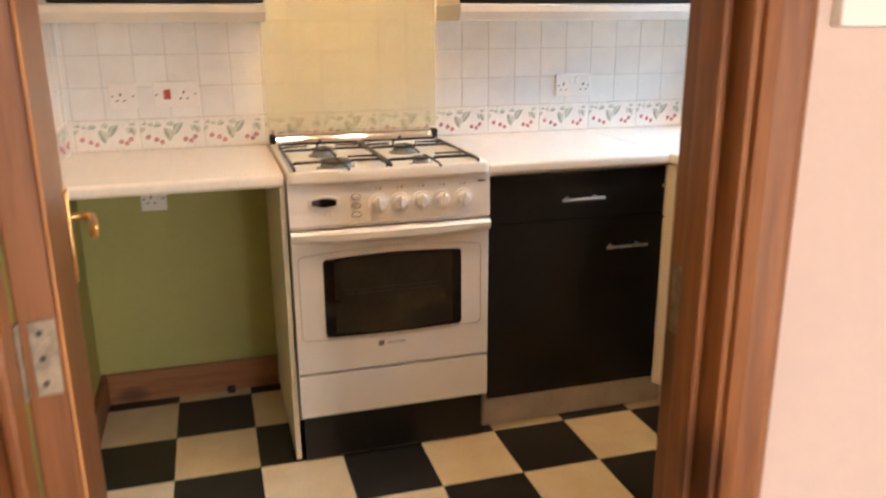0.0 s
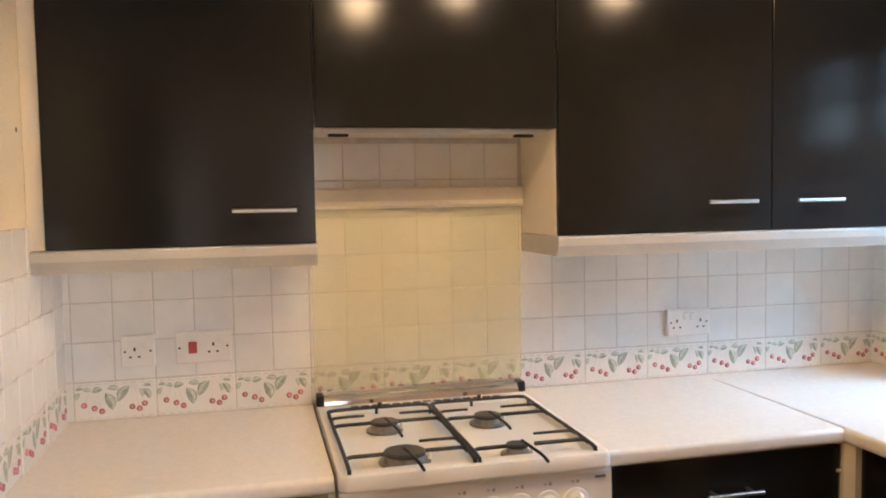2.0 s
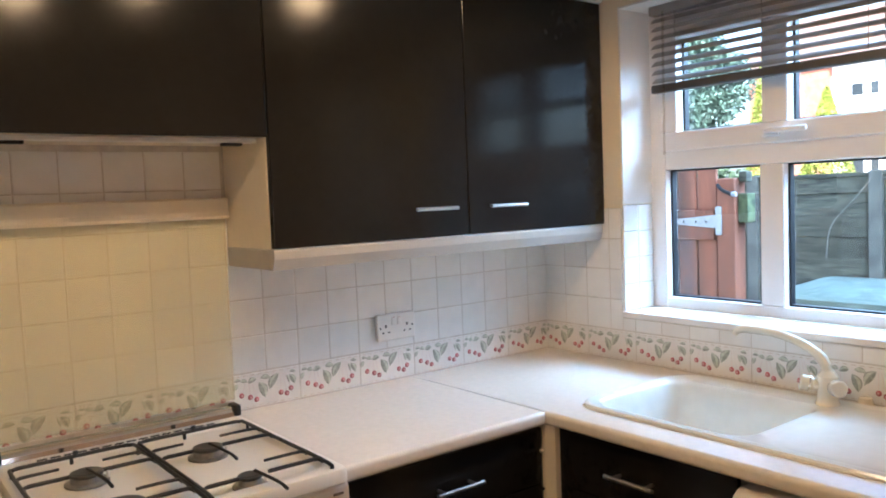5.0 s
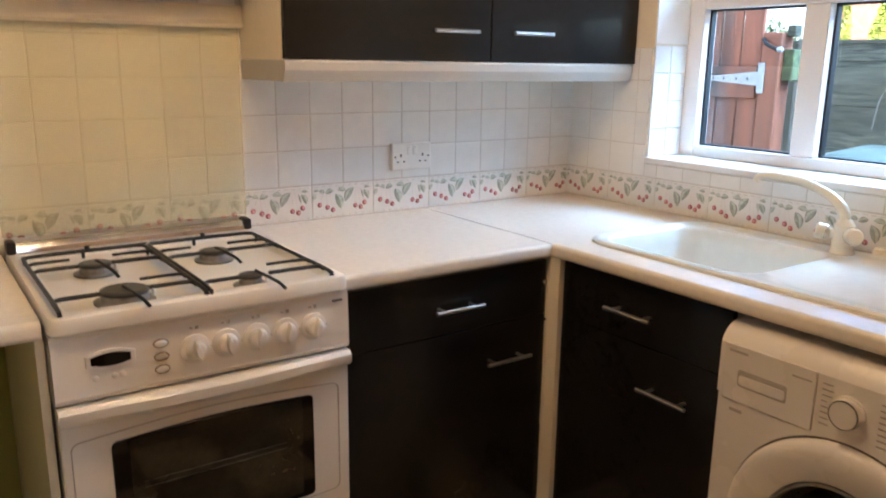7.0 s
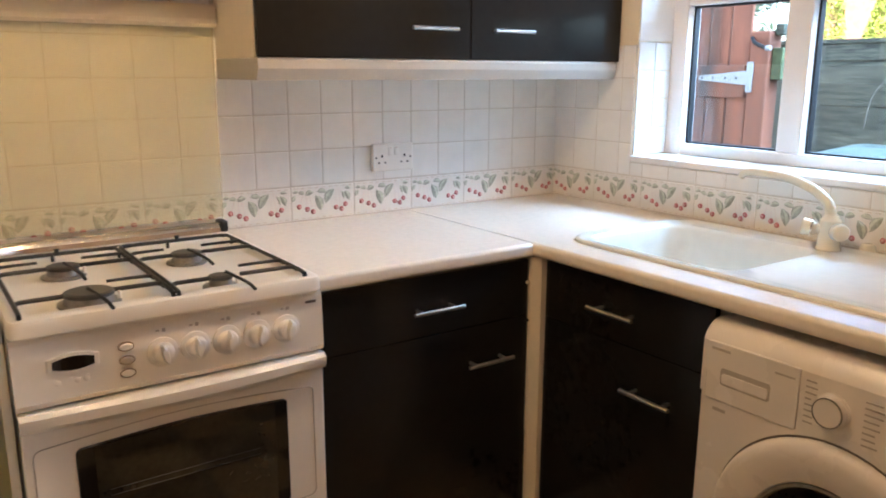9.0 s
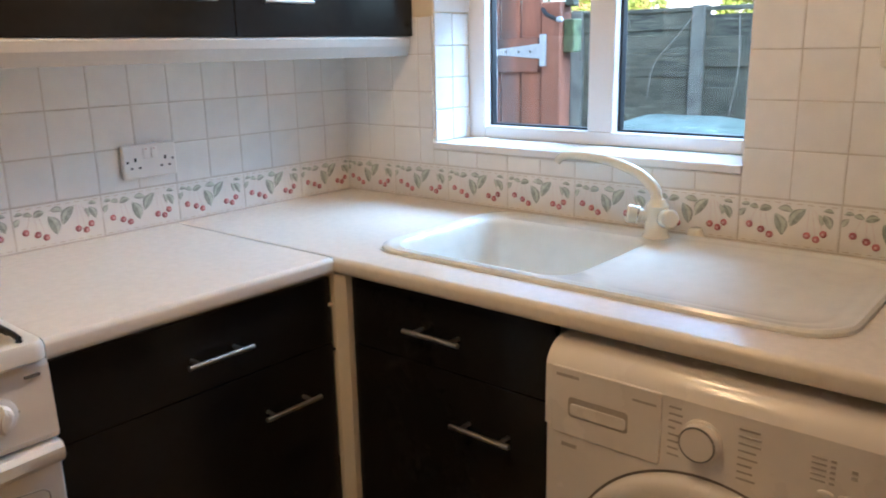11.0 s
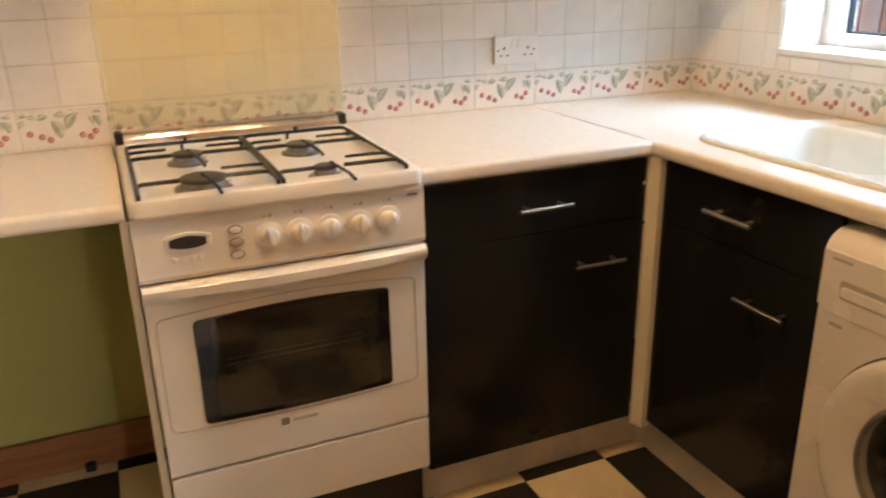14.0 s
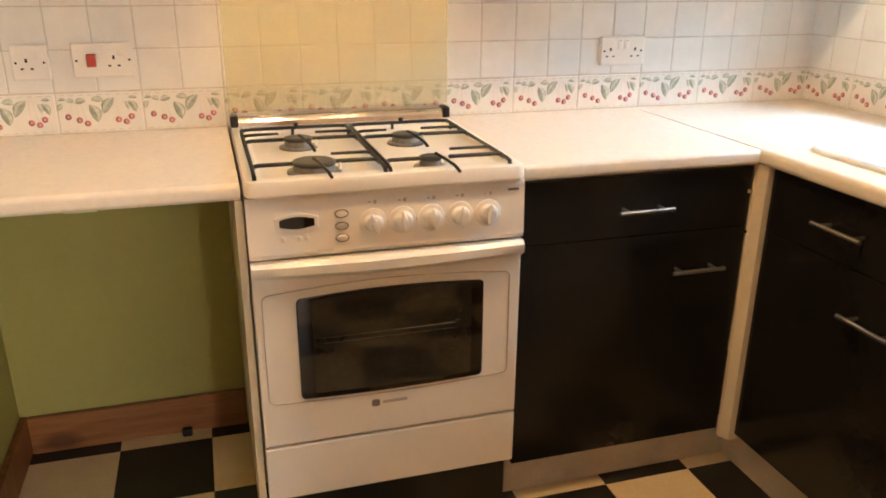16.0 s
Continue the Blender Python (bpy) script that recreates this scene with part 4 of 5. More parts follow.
        rot = Matrix.Translation(q) @ Matrix.Rotation(radians((-14, -6, 0, 5, 8)[k]), 4, 'Y') @ Matrix.Translation(-Vector(q))
        bmesh.ops.transform(grip, matrix=rot, verts=grip.verts)
        part("knob_grip", grip, PLASTIC, kn)
        bm = box(kx - 0.010, kx - 0.004, fp - 0.0006, fp + 0.003, 0.868, 0.871)
        box(kx + 0.002, kx + 0.008, fp - 0.0006, fp + 0.003, 0.866, 0.873, bm=bm)
        box(kx + 0.030, kx + 0.032, fp - 0.0014, fp + 0.002, 0.823, 0.827, bm=bm)
        stuff("printed_mark", bm, PRINT_SHADE_GREY, panel, smooth=None)
    part("printed_mark", box(-1.312, -1.288, fp - 0.0004, fp + 0.004, 0.872, 0.877), GREY_PRINT, panel, smooth=None)
    for bx in (-1.806, -1.772, -1.757):
        part("touch_button", lathe((bx, fp + 0.002, 0.803), 'y', ((0, 0.006), (-0.0035, 0.0058), (-0.0042, 0.004)), 12), ENAMEL, panel, "small white timer button")
    def bowed(cx, cz, hw, hh, rise, d):
        top = [(cx + hw * (2 * k / 8 - 1), d, cz + hh + rise * math.sin(math.pi * k / 8)) for k in range(9)]
        return top + [(p[0], d, 2 * cz - p[2]) for p in reversed(top)]
    frame_d = ((1.0, fp + 0.002), (1.0, fp - 0.001), (0.96, fp - 0.003))
    part("display_frame", loft([bowed(-1.777, 0.838, 0.045 * k, 0.011 * k, 0.009 * k, d) for k, d in frame_d]), PLASTIC, panel, "raised white display surround")
    part("display", loft([bowed(-1.777, 0.838, 0.036, 0.0075, 0.006, d) for d in (fp - 0.001, fp - 0.0036)]), BLACK_GLASS, panel, "black clock display")
    for k in range(3):
        part("dot_mark", lathe((-1.812 + 0.028 * k, fp + 0.002, 0.807), 'y', ((0, 0.005), (-0.003, 0.0045)), 12), PLASTIC, panel)
    for z, m in ((0.850, PLASTIC), (0.823, BUTTON_GREY), (0.797, PLASTIC)):
        bm = loft([ring((-1.684, fp + 0.003, z), 0.0125, 'y', 20, 0.0072), ring((-1.684, fp - 0.003, z), 0.0125, 'y', 20, 0.0072), ring((-1.684, fp - 0.005, z), 0.009, 'y', 20, 0.005)])
        bt = part("button", bm, m, panel, "small oval button")
        part("button_rim", loft([ring((-1.684, fp + 0.002, z), 0.0150, 'y', 20, 0.0094), ring((-1.684, fp - 0.0022, z), 0.0150, 'y', 20, 0.0094)]), BUTTON_RIM, bt)
    # oven door
    zt, zb = 0.756, 0.309
    door = part("oven_door", box(x0 + 0.001, x1 - 0.001, yf, yf + 0.03, zb, zt - 0.034, 0.004), ENAMEL, c, "white oven door")
    n = 16
    rings = []
    for k in range(n + 1):
        t = k / n
        x = x0 + 0.001 + (x1 - x0 - 0.002) * t
        bow = math.sin(math.pi * t)
        rings.append([(x, yf + 0.012, zt), (x, yf - 0.010 - 0.012 * bow, zt), (x, yf - 0.018 - 0.014 * bow, zt - 0.008), (x, yf - 0.018 - 0.014 * bow, zt - 0.024 - 0.004 * bow),
                      (x, yf - 0.010 - 0.010 * bow, zt - 0.034 - 0.006 * bow), (x, yf + 0.012, zt - 0.034 - 0.004 * bow)])
    part("door_handle", loft(rings), ENAMEL, door, "full-width white handle lip")

    def arch(xa, xb, za, zb2, rise, r, d, n=10):
        out = []
        w = xb - xa
        for k in range(n + 1):
            t = k / n
            out.append((xa + r + (w - 2 * r) * t, d, zb2 + rise * math.sin(math.pi * t)))
        for k in range(1, 5):
            a = radians(90 - 90 * k / 5)
            out.append((xb - r + r * math.cos(a), d, zb2 - r + r * math.sin(a)))
        for k in range(0, 6):
            a = radians(-90 * k / 5)
            out.append((xb - r + r * math.cos(a), d, za + r + r * math.sin(a)))
        for k in range(1, n):
            t = k / n
            out.append((xb - r - (w - 2 * r) * t, d, za - rise * 0.55 * math.sin(math.pi * t)))
        for k in range(0, 6):
            a = radians(-90 - 90 * k / 5)
            out.append((xa + r + r * math.cos(a), d, za + r + r * math.sin(a)))
        for k in range(0, 5):
            a = radians(180 - 90 * k / 5)
            out.append((xa + r + r * math.cos(a), d, zb2 - r + r * math.sin(a)))
        return out
    line = arch(-1.860, -1.300, 0.418, 0.681, 0.014, 0.016, yf - 0.0005)
    part("pressed_line", tube(line + [line[0], line[1]], 0.0013, 6), PRINT_SHADE_GREY, door, "thin grey pressed outline")
    part("window_border", loft([arch(-1.789, -1.364, 0.423, 0.667, 0.008, 0.012, yf + 0.004), arch(-1.789, -1.364, 0.423, 0.667, 0.008, 0.012, yf - 0.003), arch(-1.787, -1.366, 0.425, 0.665, 0.008, 0.012, yf - 0.004)]), BLACK_GLASS, door, "black glass border")
    pane = part("oven_window", loft([arch(-1.757, -1.393, 0.435, 0.663, 0.007, 0.004, yf - 0.0035), arch(-1.757, -1.393, 0.435, 0.663, 0.007, 0.004, yf - 0.0046)]), OVEN_GLASS, door, "smoked oven window")
    for z in (0.556, 0.569):
        part("shelf_wire", tube([(-1.735, yf - 0.0048, z), (-1.43, yf - 0.0048, z)], 0.0005, 5), CAP_GREY, pane)
    bm = plate('y', -1.630, -1.611, 0.377, 0.395, yf + 0.001, yf - 0.0008, 0.004, 0.0004)
    part("logo_mark", bm, GREY_PRINT, door, "small grey maker's mark")
    part("logo_word", box(-1.604, -1.546, yf - 0.0006, yf + 0.001, 0.382, 0.390, 0.0005), PRINT_SHADE_GREY, door, "grey maker's lettering bar")
    dr = part("drawer", box(x0 + 0.001, x1 - 0.001, yf, yf + 0.03, 0.164, 0.303, 0.004), ENAMEL, c, "white pan drawer")
    part("kick_panel", box(x0 + 0.012, x1 - 0.012, yf + 0.03, yf + 0.045, 0.006, 0.163, 0.002), DARK, c, "black recessed kick panel")


cooker()


# ---------------------------------------------------------------- washing machine
def washer():
    y0, y1, xf = -1.790, -1.188, -0.668
    ym = (y0 + y1) / 2
    w = thing("washing_machine", (-0.36, ym, 0), "white front-loading washing machine under the worktop", "washing machine")
    prof = [(-0.10, 0.012), (xf + 0.004, 0.012), (xf, 0.02), (xf, 0.805)]
    for k in range(1, 8):
        a = radians(180 - 90 * k / 7)
        prof.append((xf + 0.05 + 0.05 * math.cos(a), 0.812 + 0.05 * math.sin(a)))
    prof += [(-0.10, 0.862)]
    prof = [(-0.10, 0.712)] + [(xf, 0.712)] + prof[4:]
    bm = extrude(prof, 'y', y0, y1)
    bmesh.ops.bevel(bm, geom=[e for e in bm.edges if len(e.link_faces) == 2 and e.calc_face_angle(0) > 1.2 and max(v.co.z for v in e.verts) > 0.72], offset=0.009, segments=3, affect='EDGES')
    part("body", bm, WM_WHITE, w, "rounded white top and control panel")
    for ya, yb in ((y0, y0 + 0.012), (y1 - 0.012, y1)):
        part("side_panel", box(xf + 0.0082, -0.10, ya, yb, 0.012, 0.7118), WM_WHITE, w)
    part("back_panel", box(-0.115, -0.10, y0 + 0.012, y1 - 0.012, 0.012, 0.7118), WM_WHITE, w)
    part("base_panel", box(xf + 0.008, -0.115, y0 + 0.012, y1 - 0.012, 0.012, 0.024), WM_WHITE, w)
    # front panel with the round opening of the drum
    cy, cz, rings, n = -1.481, 0.468, [], 64
    for i, x in ((0.0, xf + 0.008), (0.002, xf + 0.003), (0.004, xf + 0.001), (0.008, xf)):
        row = []
        for k in range(n):
            a = 2 * math.pi * k / n
            u, v = math.cos(a), math.sin(a)
            m = max(abs(u), abs(v))
            u, v = u / m, v / m
            row.append((x, cy + u * ((y1 - i - cy) if u > 0 else (cy - y0 - i)), cz + v * ((0.712 - cz) if v > 0 else (cz - 0.012 - i))))
        rings.append(row)
    rings.append([(xf, cy + 0.16 * math.cos(2 * math.pi * k / n), cz + 0.16 * math.sin(2 * math.pi * k / n)) for k in range(n)])
    rings.append([(xf + 0.02, p[1], p[2]) for p in rings[-1]])
    part("front_panel", loft(rings, cap=False), WM_WHITE, w, smooth=40)
    drum = part("drum", lathe((xf + 0.06, cy, cz), 'x', ((0.0, 0.165), (0.004, 0.225), (0.02, 0.232), (0.30, 0.232), (0.33, 0.20), (0.335, 0.05), (0.32, 0.0)), 48, cap=False), DRUM, w, "perforated stainless steel drum")
    bmd = bmesh.new()
    for i in range(9):
        for k in range(54):
            a = 2 * math.pi * (k + 0.5 * (i % 2)) / 54
            if k % 18 in (0, 1, 17):
                continue
            o = Vector((xf + 0.10 + i * 0.026, cy + 0.2305 * math.cos(a), cz + 0.2305 * math.sin(a)))
            s = Vector((0, -math.sin(a), math.cos(a))) * 0.004
            e = Vector((0.004, 0, 0))
            bmd.faces.new([bmd.verts.new(o + p) for p in (s, e, -s, -e)])
    stuff("drum_holes", bmd, DARK, drum, "dark round drum holes", smooth=None)
    for k in range(3):
        a = 2 * math.pi * k / 3 - 0.45
        rr = []
        for x in (xf + 0.085, xf + 0.11, xf + 0.33, xf + 0.355):
            tip = 0.185 if xf + 0.1 < x < xf + 0.34 else 0.222
            rr.append([(x, cy + q * math.cos(a + d), cz + q * math.sin(a + d)) for q, d in ((0.2315, -0.16), (tip, -0.035), (tip, 0.035), (0.2315, 0.16))])
        part("lifter", loft(rr), DRUM, drum, "ridged drum paddle")
    part("door_seal", lathe((xf + 0.015, cy, cz), 'x', ((0.0, 0.159), (0.012, 0.152), (0.03, 0.150), (0.045, 0.168), (0.05, 0.168)), 48, cap=False), GASKET_GREY, w, "grey rubber door seal")
    f = xf
    # soap drawer and its seams
    d = part("soap_drawer", plate('x', -1.404, y1 - 0.014, 0.702, 0.826, f + 0.001, f - 0.0035, 0.006, 0.0015), WM_WHITE, w, "white soap drawer")
    # no hollow here: a grey plate paints the shade inside the grip
    part("grip_shade", plate('x', -1.348, -1.236, 0.738, 0.775, f - 0.003, f - 0.0038, 0.007, 0.0005), PRINT_SHADE_GREY, d, "flat grey plate in place of the grip recess's shade")
    part("grip_lip", plate('x', -1.344, -1.240, 0.742, 0.764, f - 0.0036, f - 0.006, 0.006, 0.002), WM_WHITE, d)
    part("name_bar", box(f - 0.0041, f - 0.003, -1.256, -1.212, 0.809, 0.8145), PRINT_SHADE_GREY, d, "grey maker's lettering bar", smooth=None)
    part("name_bar", box(f - 0.0041, f - 0.003, -1.396, -1.355, 0.801, 0.805), PRINT_SHADE_GREY, d, smooth=None)
    part("model_bar", box(f - 0.0006, f + 0.001, -1.252, -1.222, 0.678, 0.685), PRINT_SHADE_GREY, w, "grey model number bar", smooth=None)
    q = (f, -1.470, 0.766)
    k = part("dial", lathe(q, 'x', ((0.002, 0.033), (-0.004, 0.033), (-0.005, 0.029), (-0.018, 0.028), (-0.020, 0.026), (-0.020, 0.0)), 36), WM_WHITE, w, "round programme dial")
    part("dial_ring", lathe((f - 0.0185, -1.470, 0.766), 'x', ((0, 0.0288), (-0.0022, 0.0284), (-0.0022, 0.0262), (-0.001, 0.026)), 36, cap=False), BURNER, k, "dull metal dial ring")
    random.seed(5)
    bm = bmesh.new()
    for j in range(8):
        z = 0.806 - j * 0.0115
        L = 0.010 + 0.016 * random.random()
        box(f - 0.0006, f + 0.001, -1.418 - L * 0.9, -1.416, z, z + 0.003, bm=bm)
        L = 0.018 + 0.014 * random.random()
        box(f - 0.0006, f + 0.001, -1.528 - L, -1.526, z - 0.004, z - 0.001, bm=bm)
    stuff("programme_marks", bm, PRINT_SHADE_GREY, w, "rows of small grey programme print", smooth=None)
    bm = bmesh.new()
    for j in range(5):
        z = 0.792 - j * 0.0085
        box(f - 0.0006, f + 0.001, -1.648, -1.628, z, z + 0.003, bm=bm)
        box(f - 0.0006, f + 0.001, -1.660, -1.653, z, z + 0.004, bm=bm)
    for z in (0.784, 0.775):
        box(f - 0.0006, f + 0.001, -1.688, -1.680, z, z + 0.005, bm=bm)
    box(f - 0.0006, f + 0.001, -1.742, -1.718, 0.757, 0.760, bm=bm)
    stuff("indicator_marks", bm, PRINT_SHADE_GREY, w, "small grey indicator print", smooth=None)
    for y in (-1.650, -1.676, -1.731):
        part("button", loft([ring((f + 0.001, y, 0.742), 0.011, 'x', 18, 0.006), ring((f - 0.003, y, 0.742), 0.0105, 'x', 18, 0.0055), ring((f - 0.004, y, 0.742), 0.008, 'x', 18, 0.004)]), WM_WHITE, w)
    # porthole door
    c = (f, -1.481, 0.468)
    door = part("porthole_door", lathe(c, 'x', ((0.002, 0.234), (-0.010, 0.234), (-0.017, 0.231), (-0.022, 0.224), (-0.0245, 0.212), (-0.0245, 0.198), (-0.021, 0.172), (-0.013, 0.152), (0.004, 0.143), (0.012, 0.142)), 64, cap=False), WM_WHITE, w, "round white door ring")
    part("seam", lathe((f + 0.0005, c[1], c[2]), 'x', ((0, 0.2385), (-0.001, 0.2385), (-0.001, 0.23)), 64, cap=False), GREY_PRINT, door, "dark seam round the door")
    glass = part("door_glass", lathe((f - 0.010, c[1], c[2]), 'x', ((0.010, 0.146), (-0.002, 0.1455), (0.010, 0.132), (0.030, 0.118), (0.046, 0.09), (0.054, 0.05), (0.056, 0.0)), 48, cap=False), DOOR_GLASS, door, "clear bowl-shaped door glass")
    part("inner_ring", lathe((f - 0.011, c[1], c[2]), 'x', ((0.003, 0.149), (-0.003, 0.149), (-0.004, 0.144), (0.002, 0.140)), 48, cap=False), BURNER, glass, "grey inner ring")
    part("door_latch", box(f - 0.040, f - 0.02, -1.715, -1.683, 0.44, 0.50, 0.006), WM_WHITE, door, "white door catch")
    for y in (y0 + 0.05, y1 - 0.05):
        part("foot", lathe((f + 0.06, y, 0.0005), 'z', ((0, 0.02), (0.008, 0.02), (0.008, 0.01), (0.02, 0.01)), 14), DARK, w)


washer()


# ---------------------------------------------------------------- doorway and door
def doorway():
    x0, x1, z1 = DOOR
    ya, yb = S - 0.104, S + 0.004
    f = thing("door_frame", ((x0 + x1) / 2, S - 0.05, 0), "varnished knotty pine door lining and architraves", "door frame", kind="structure")
    for a, b in ((x0 - 0.028, x0), (x1, x1 + 0.028)):
        part("lining", box(a, b, ya, yb, 0.004, z1 + 0.028, 0.003), PINE, f)
    part("lining", box(x0, x1, ya, yb, z1, z1 + 0.028, 0.003), PINE_X, f)
    part("stop", box(x1 - 0.012, x1 - 0.0005, S - 0.075, S - 0.036, 0.004, z1 - 0.001, 0.003), PINE, f)
    part("stop", box(x0 + 0.0005, x0 + 0.012, S - 0.075, S - 0.036, 0.004, z1 - 0.001, 0.003), PINE, f)
    part("stop", box(x0 + 0.012, x1 - 0.012, S - 0.075, S - 0.036, z1 - 0.012, z1 - 0.0005, 0.003), PINE_X, f)
    for s, y in ((-1, ya + 0.003), (1, yb - 0.003)):
        def prof(a, d):
            return [(a, y), (a, y + s * 0.010), (a + d * 0.012, y + s * 0.016), (a + d * 0.040, y + s * 0.018), (a + d * 0.052, y + s * 0.012), (a + d * 0.058, y + s * 0.004), (a + d * 0.058, y)]
        part("architrave", extrude(prof(x1 + 0.008, 1), 'z', 0.004, z1 + 0.07), PINE, f)
        part("architrave", extrude(prof(x0 - 0.008, -1), 'z', 0.004, z1 + 0.07), PINE, f)
        part("architrave", box(x0 - 0.008, x1 + 0.008, y, y + s * 0.016, z1 + 0.008, z1 + 0.066, 0.003), PINE_X, f)
    part("strike_plate", box(x1 - 0.0015, x1 + 0.001, S - 0.028, S - 0.006, 0.99, 1.07, 0.001), HINGE, f, "small steel strike plate")


doorway()


def open_door():
    hx, hy, w, th, open_to = -2.254, S + 0.004, 0.655, 0.035, 98.0
    d = thing("door_1", (hx, hy, 0.01), "knotty pine door standing open into the kitchen", "door", kind="structure")

    def turned(bm):
        m = Matrix.Translation((hx, hy, 0)) @ Matrix.Rotation(radians(open_to - 90), 4, 'Z')
        bmesh.ops.transform(bm, matrix=m, verts=bm.verts)
        return bm
    # leaf: x from 0 to th, y from 0 to w
    bm = box(0, th, 0.0005, w, 0.012, 1.99, 0.003)
    part("leaf", turned(bm), PINE, d)
    part("edge_lipping", turned(box(th + 0.0003, th + 0.003, 0.0005, 0.008, 0.014, 1.988, 0.001)), PINE_LIGHT, d, "pale pine door edge")
    h = part("hinge", turned(box(0.009, th - 0.003, -0.0016, 0.0004, 0.998, 1.072, 0.0008)), HINGE, d, "dull steel hinge leaf")
    part("knuckle", turned(tube([(0.0, -0.003, 0.998), (0.0, -0.003, 1.072)], 0.0035, 10)), HINGE, h)
    for z in (1.010, 1.035, 1.060):
        part("screw", turned(lathe((0.018, -0.0018, z), 'y', ((0, 0.0028), (-0.001, 0.0024), (-0.0005, 0.0004)), 10)), DARK, h)
    bp = part("handle_plate", turned(box(th, th + 0.007, w - 0.075, w - 0.035, 0.93, 1.08, 0.003)), BRASS, d, "worn brass handle plate")
    q = Vector((th + 0.006, w - 0.055, 1.035))
    part("lever", turned(tube(smooth_run([q, q + Vector((0.018, 0, 0)), q + Vector((0.030, -0.01, 0)), q + Vector((0.032, -0.05, 0)), q + Vector((0.032, -0.085, -0.004)), q + Vector((0.032, -0.096, -0.014))], 5), 0.0065, 10)), BRASS, bp, "brass lever handle")


open_door()


# ---------------------------------------------------------------- outside
GR = -0.15
solid("ground", box(-60, 90, -60, 90, GR - 0.2, GR), PAVING, "grey paving slabs outside the window", kind="structure")


def fence():
    fx = 2.8
    posts = [0.79, 0.0, -0.88, -1.76, -2.64, 1.67, 2.55, 3.43]
    f = thing("garden_fence", (fx, 0, GR), "weathered grey board fence between concrete posts", "fence")
    for y in posts:
        part("post", box(fx - 0.05, fx + 0.05, y - 0.04, y + 0.04, GR, 1.57, 0.008), CONCRETE, f, "grey concrete post")
    ys = sorted(posts)
    random.seed(3)
    for a, b in zip(ys, ys[1:]):
        z = GR + 0.02
        while z < 1.48:
            h = 0.115 + 0.05 * random.random()
            lean = 0.012 * random.random()
            bm = box(fx - 0.018 - lean, fx - 0.006 - lean, a + 0.04, b - 0.04, z, min(z + h + 0.012, 1.54), 0.002)
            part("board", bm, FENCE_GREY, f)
            z += h
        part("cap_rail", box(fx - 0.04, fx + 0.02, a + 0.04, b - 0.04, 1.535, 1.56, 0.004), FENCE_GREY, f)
    c = thing("loose_cord", (fx - 0.07, 0.0, 1.5), "pale loose cord hanging from the fence post", "cord")
    part("strand", tube(smooth_run([(fx - 0.055, 0.0, 1.54), (fx - 0.09, 0.10, 1.40), (fx - 0.085, 0.24, 1.24), (fx - 0.075, 0.28, 1.04)], 6), 0.0022, 6), ROPE, c)
    part("strand", tube(smooth_run([(fx - 0.055, -0.24, 1.5), (fx - 0.08, -0.26, 1.2), (fx - 0.08, -0.21, 0.8), (fx - 0.07, -0.24, 0.2)], 6), 0.0022, 6), ROPE, c)


fence()


def side_fence():
    f = thing("boundary_fence", (1.6, -2.6, GR), "red-brown stained upright board fence beside the garden", "fence")
    for k in range(20):
        x = 0.55 + k * 0.106
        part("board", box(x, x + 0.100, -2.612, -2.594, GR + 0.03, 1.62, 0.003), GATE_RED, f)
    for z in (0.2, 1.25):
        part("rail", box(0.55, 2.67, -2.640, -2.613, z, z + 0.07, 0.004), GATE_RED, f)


side_fence()


def gate():
    gx, hy = 1.30, 0.10
    g = thing("garden_gate", (gx, hy + 0.45, GR), "red-brown stained board gate on a galvanised strap hinge", "gate")
    y = hy + 0.012
    for k in range(8):
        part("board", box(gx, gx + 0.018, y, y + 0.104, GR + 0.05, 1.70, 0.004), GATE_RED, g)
        y += 0.114
    for z in (0.16, 1.30):
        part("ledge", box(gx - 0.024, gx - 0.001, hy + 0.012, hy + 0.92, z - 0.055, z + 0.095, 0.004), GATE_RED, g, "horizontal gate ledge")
    bm = loft([[(gx - 0.030, hy, 1.305), (gx - 0.025, hy, 1.305), (gx - 0.025, hy, 1.370), (gx - 0.030, hy, 1.370)],
               [(gx - 0.030, hy + 0.26, 1.325), (gx - 0.025, hy + 0.26, 1.325), (gx - 0.025, hy + 0.26, 1.345), (gx - 0.030, hy + 0.26, 1.345)]])
    box(gx - 0.034, gx - 0.0255, hy - 0.034, hy - 0.002, 1.272, 1.410, 0.002, bm=bm)
    s = part("strap_hinge", bm, GALV, g, "galvanised strap hinge")
    for yy in (0.05, 0.11, 0.18, 0.24):
        part("bolt", lathe((gx - 0.029, hy + yy, 1.336), 'x', ((0, 0.006), (-0.004, 0.006), (-0.005, 0.004)), 8), DARK, s)
    p = thing("gate_post", (gx, 0.02, GR), "red-brown stained timber gate post with grey blocks", "post")
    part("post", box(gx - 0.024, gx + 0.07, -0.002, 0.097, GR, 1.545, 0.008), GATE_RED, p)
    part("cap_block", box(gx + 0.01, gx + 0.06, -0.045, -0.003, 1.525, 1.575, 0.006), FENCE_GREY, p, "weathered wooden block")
    part("side_block", box(gx + 0.0, gx + 0.07, -0.055, -0.0025, 1.33, 1.47, 0.006), MOSS, p, "mossy green timber block")
    part("latch", tube(smooth_run([(gx - 0.028, 0.085, 1.515), (gx - 0.05, 0.05, 1.49), (gx - 0.05, -0.01, 1.465)], 5), 0.009, 8), DARK, p, "dark bent gate latch")
    part("latch_end", lathe((gx - 0.05, -0.015, 1.468), 'y', ((-0.012, 0.010), (0.0, 0.013), (0.012, 0.010)), 10), GALV, p, "grey latch end")


gate()


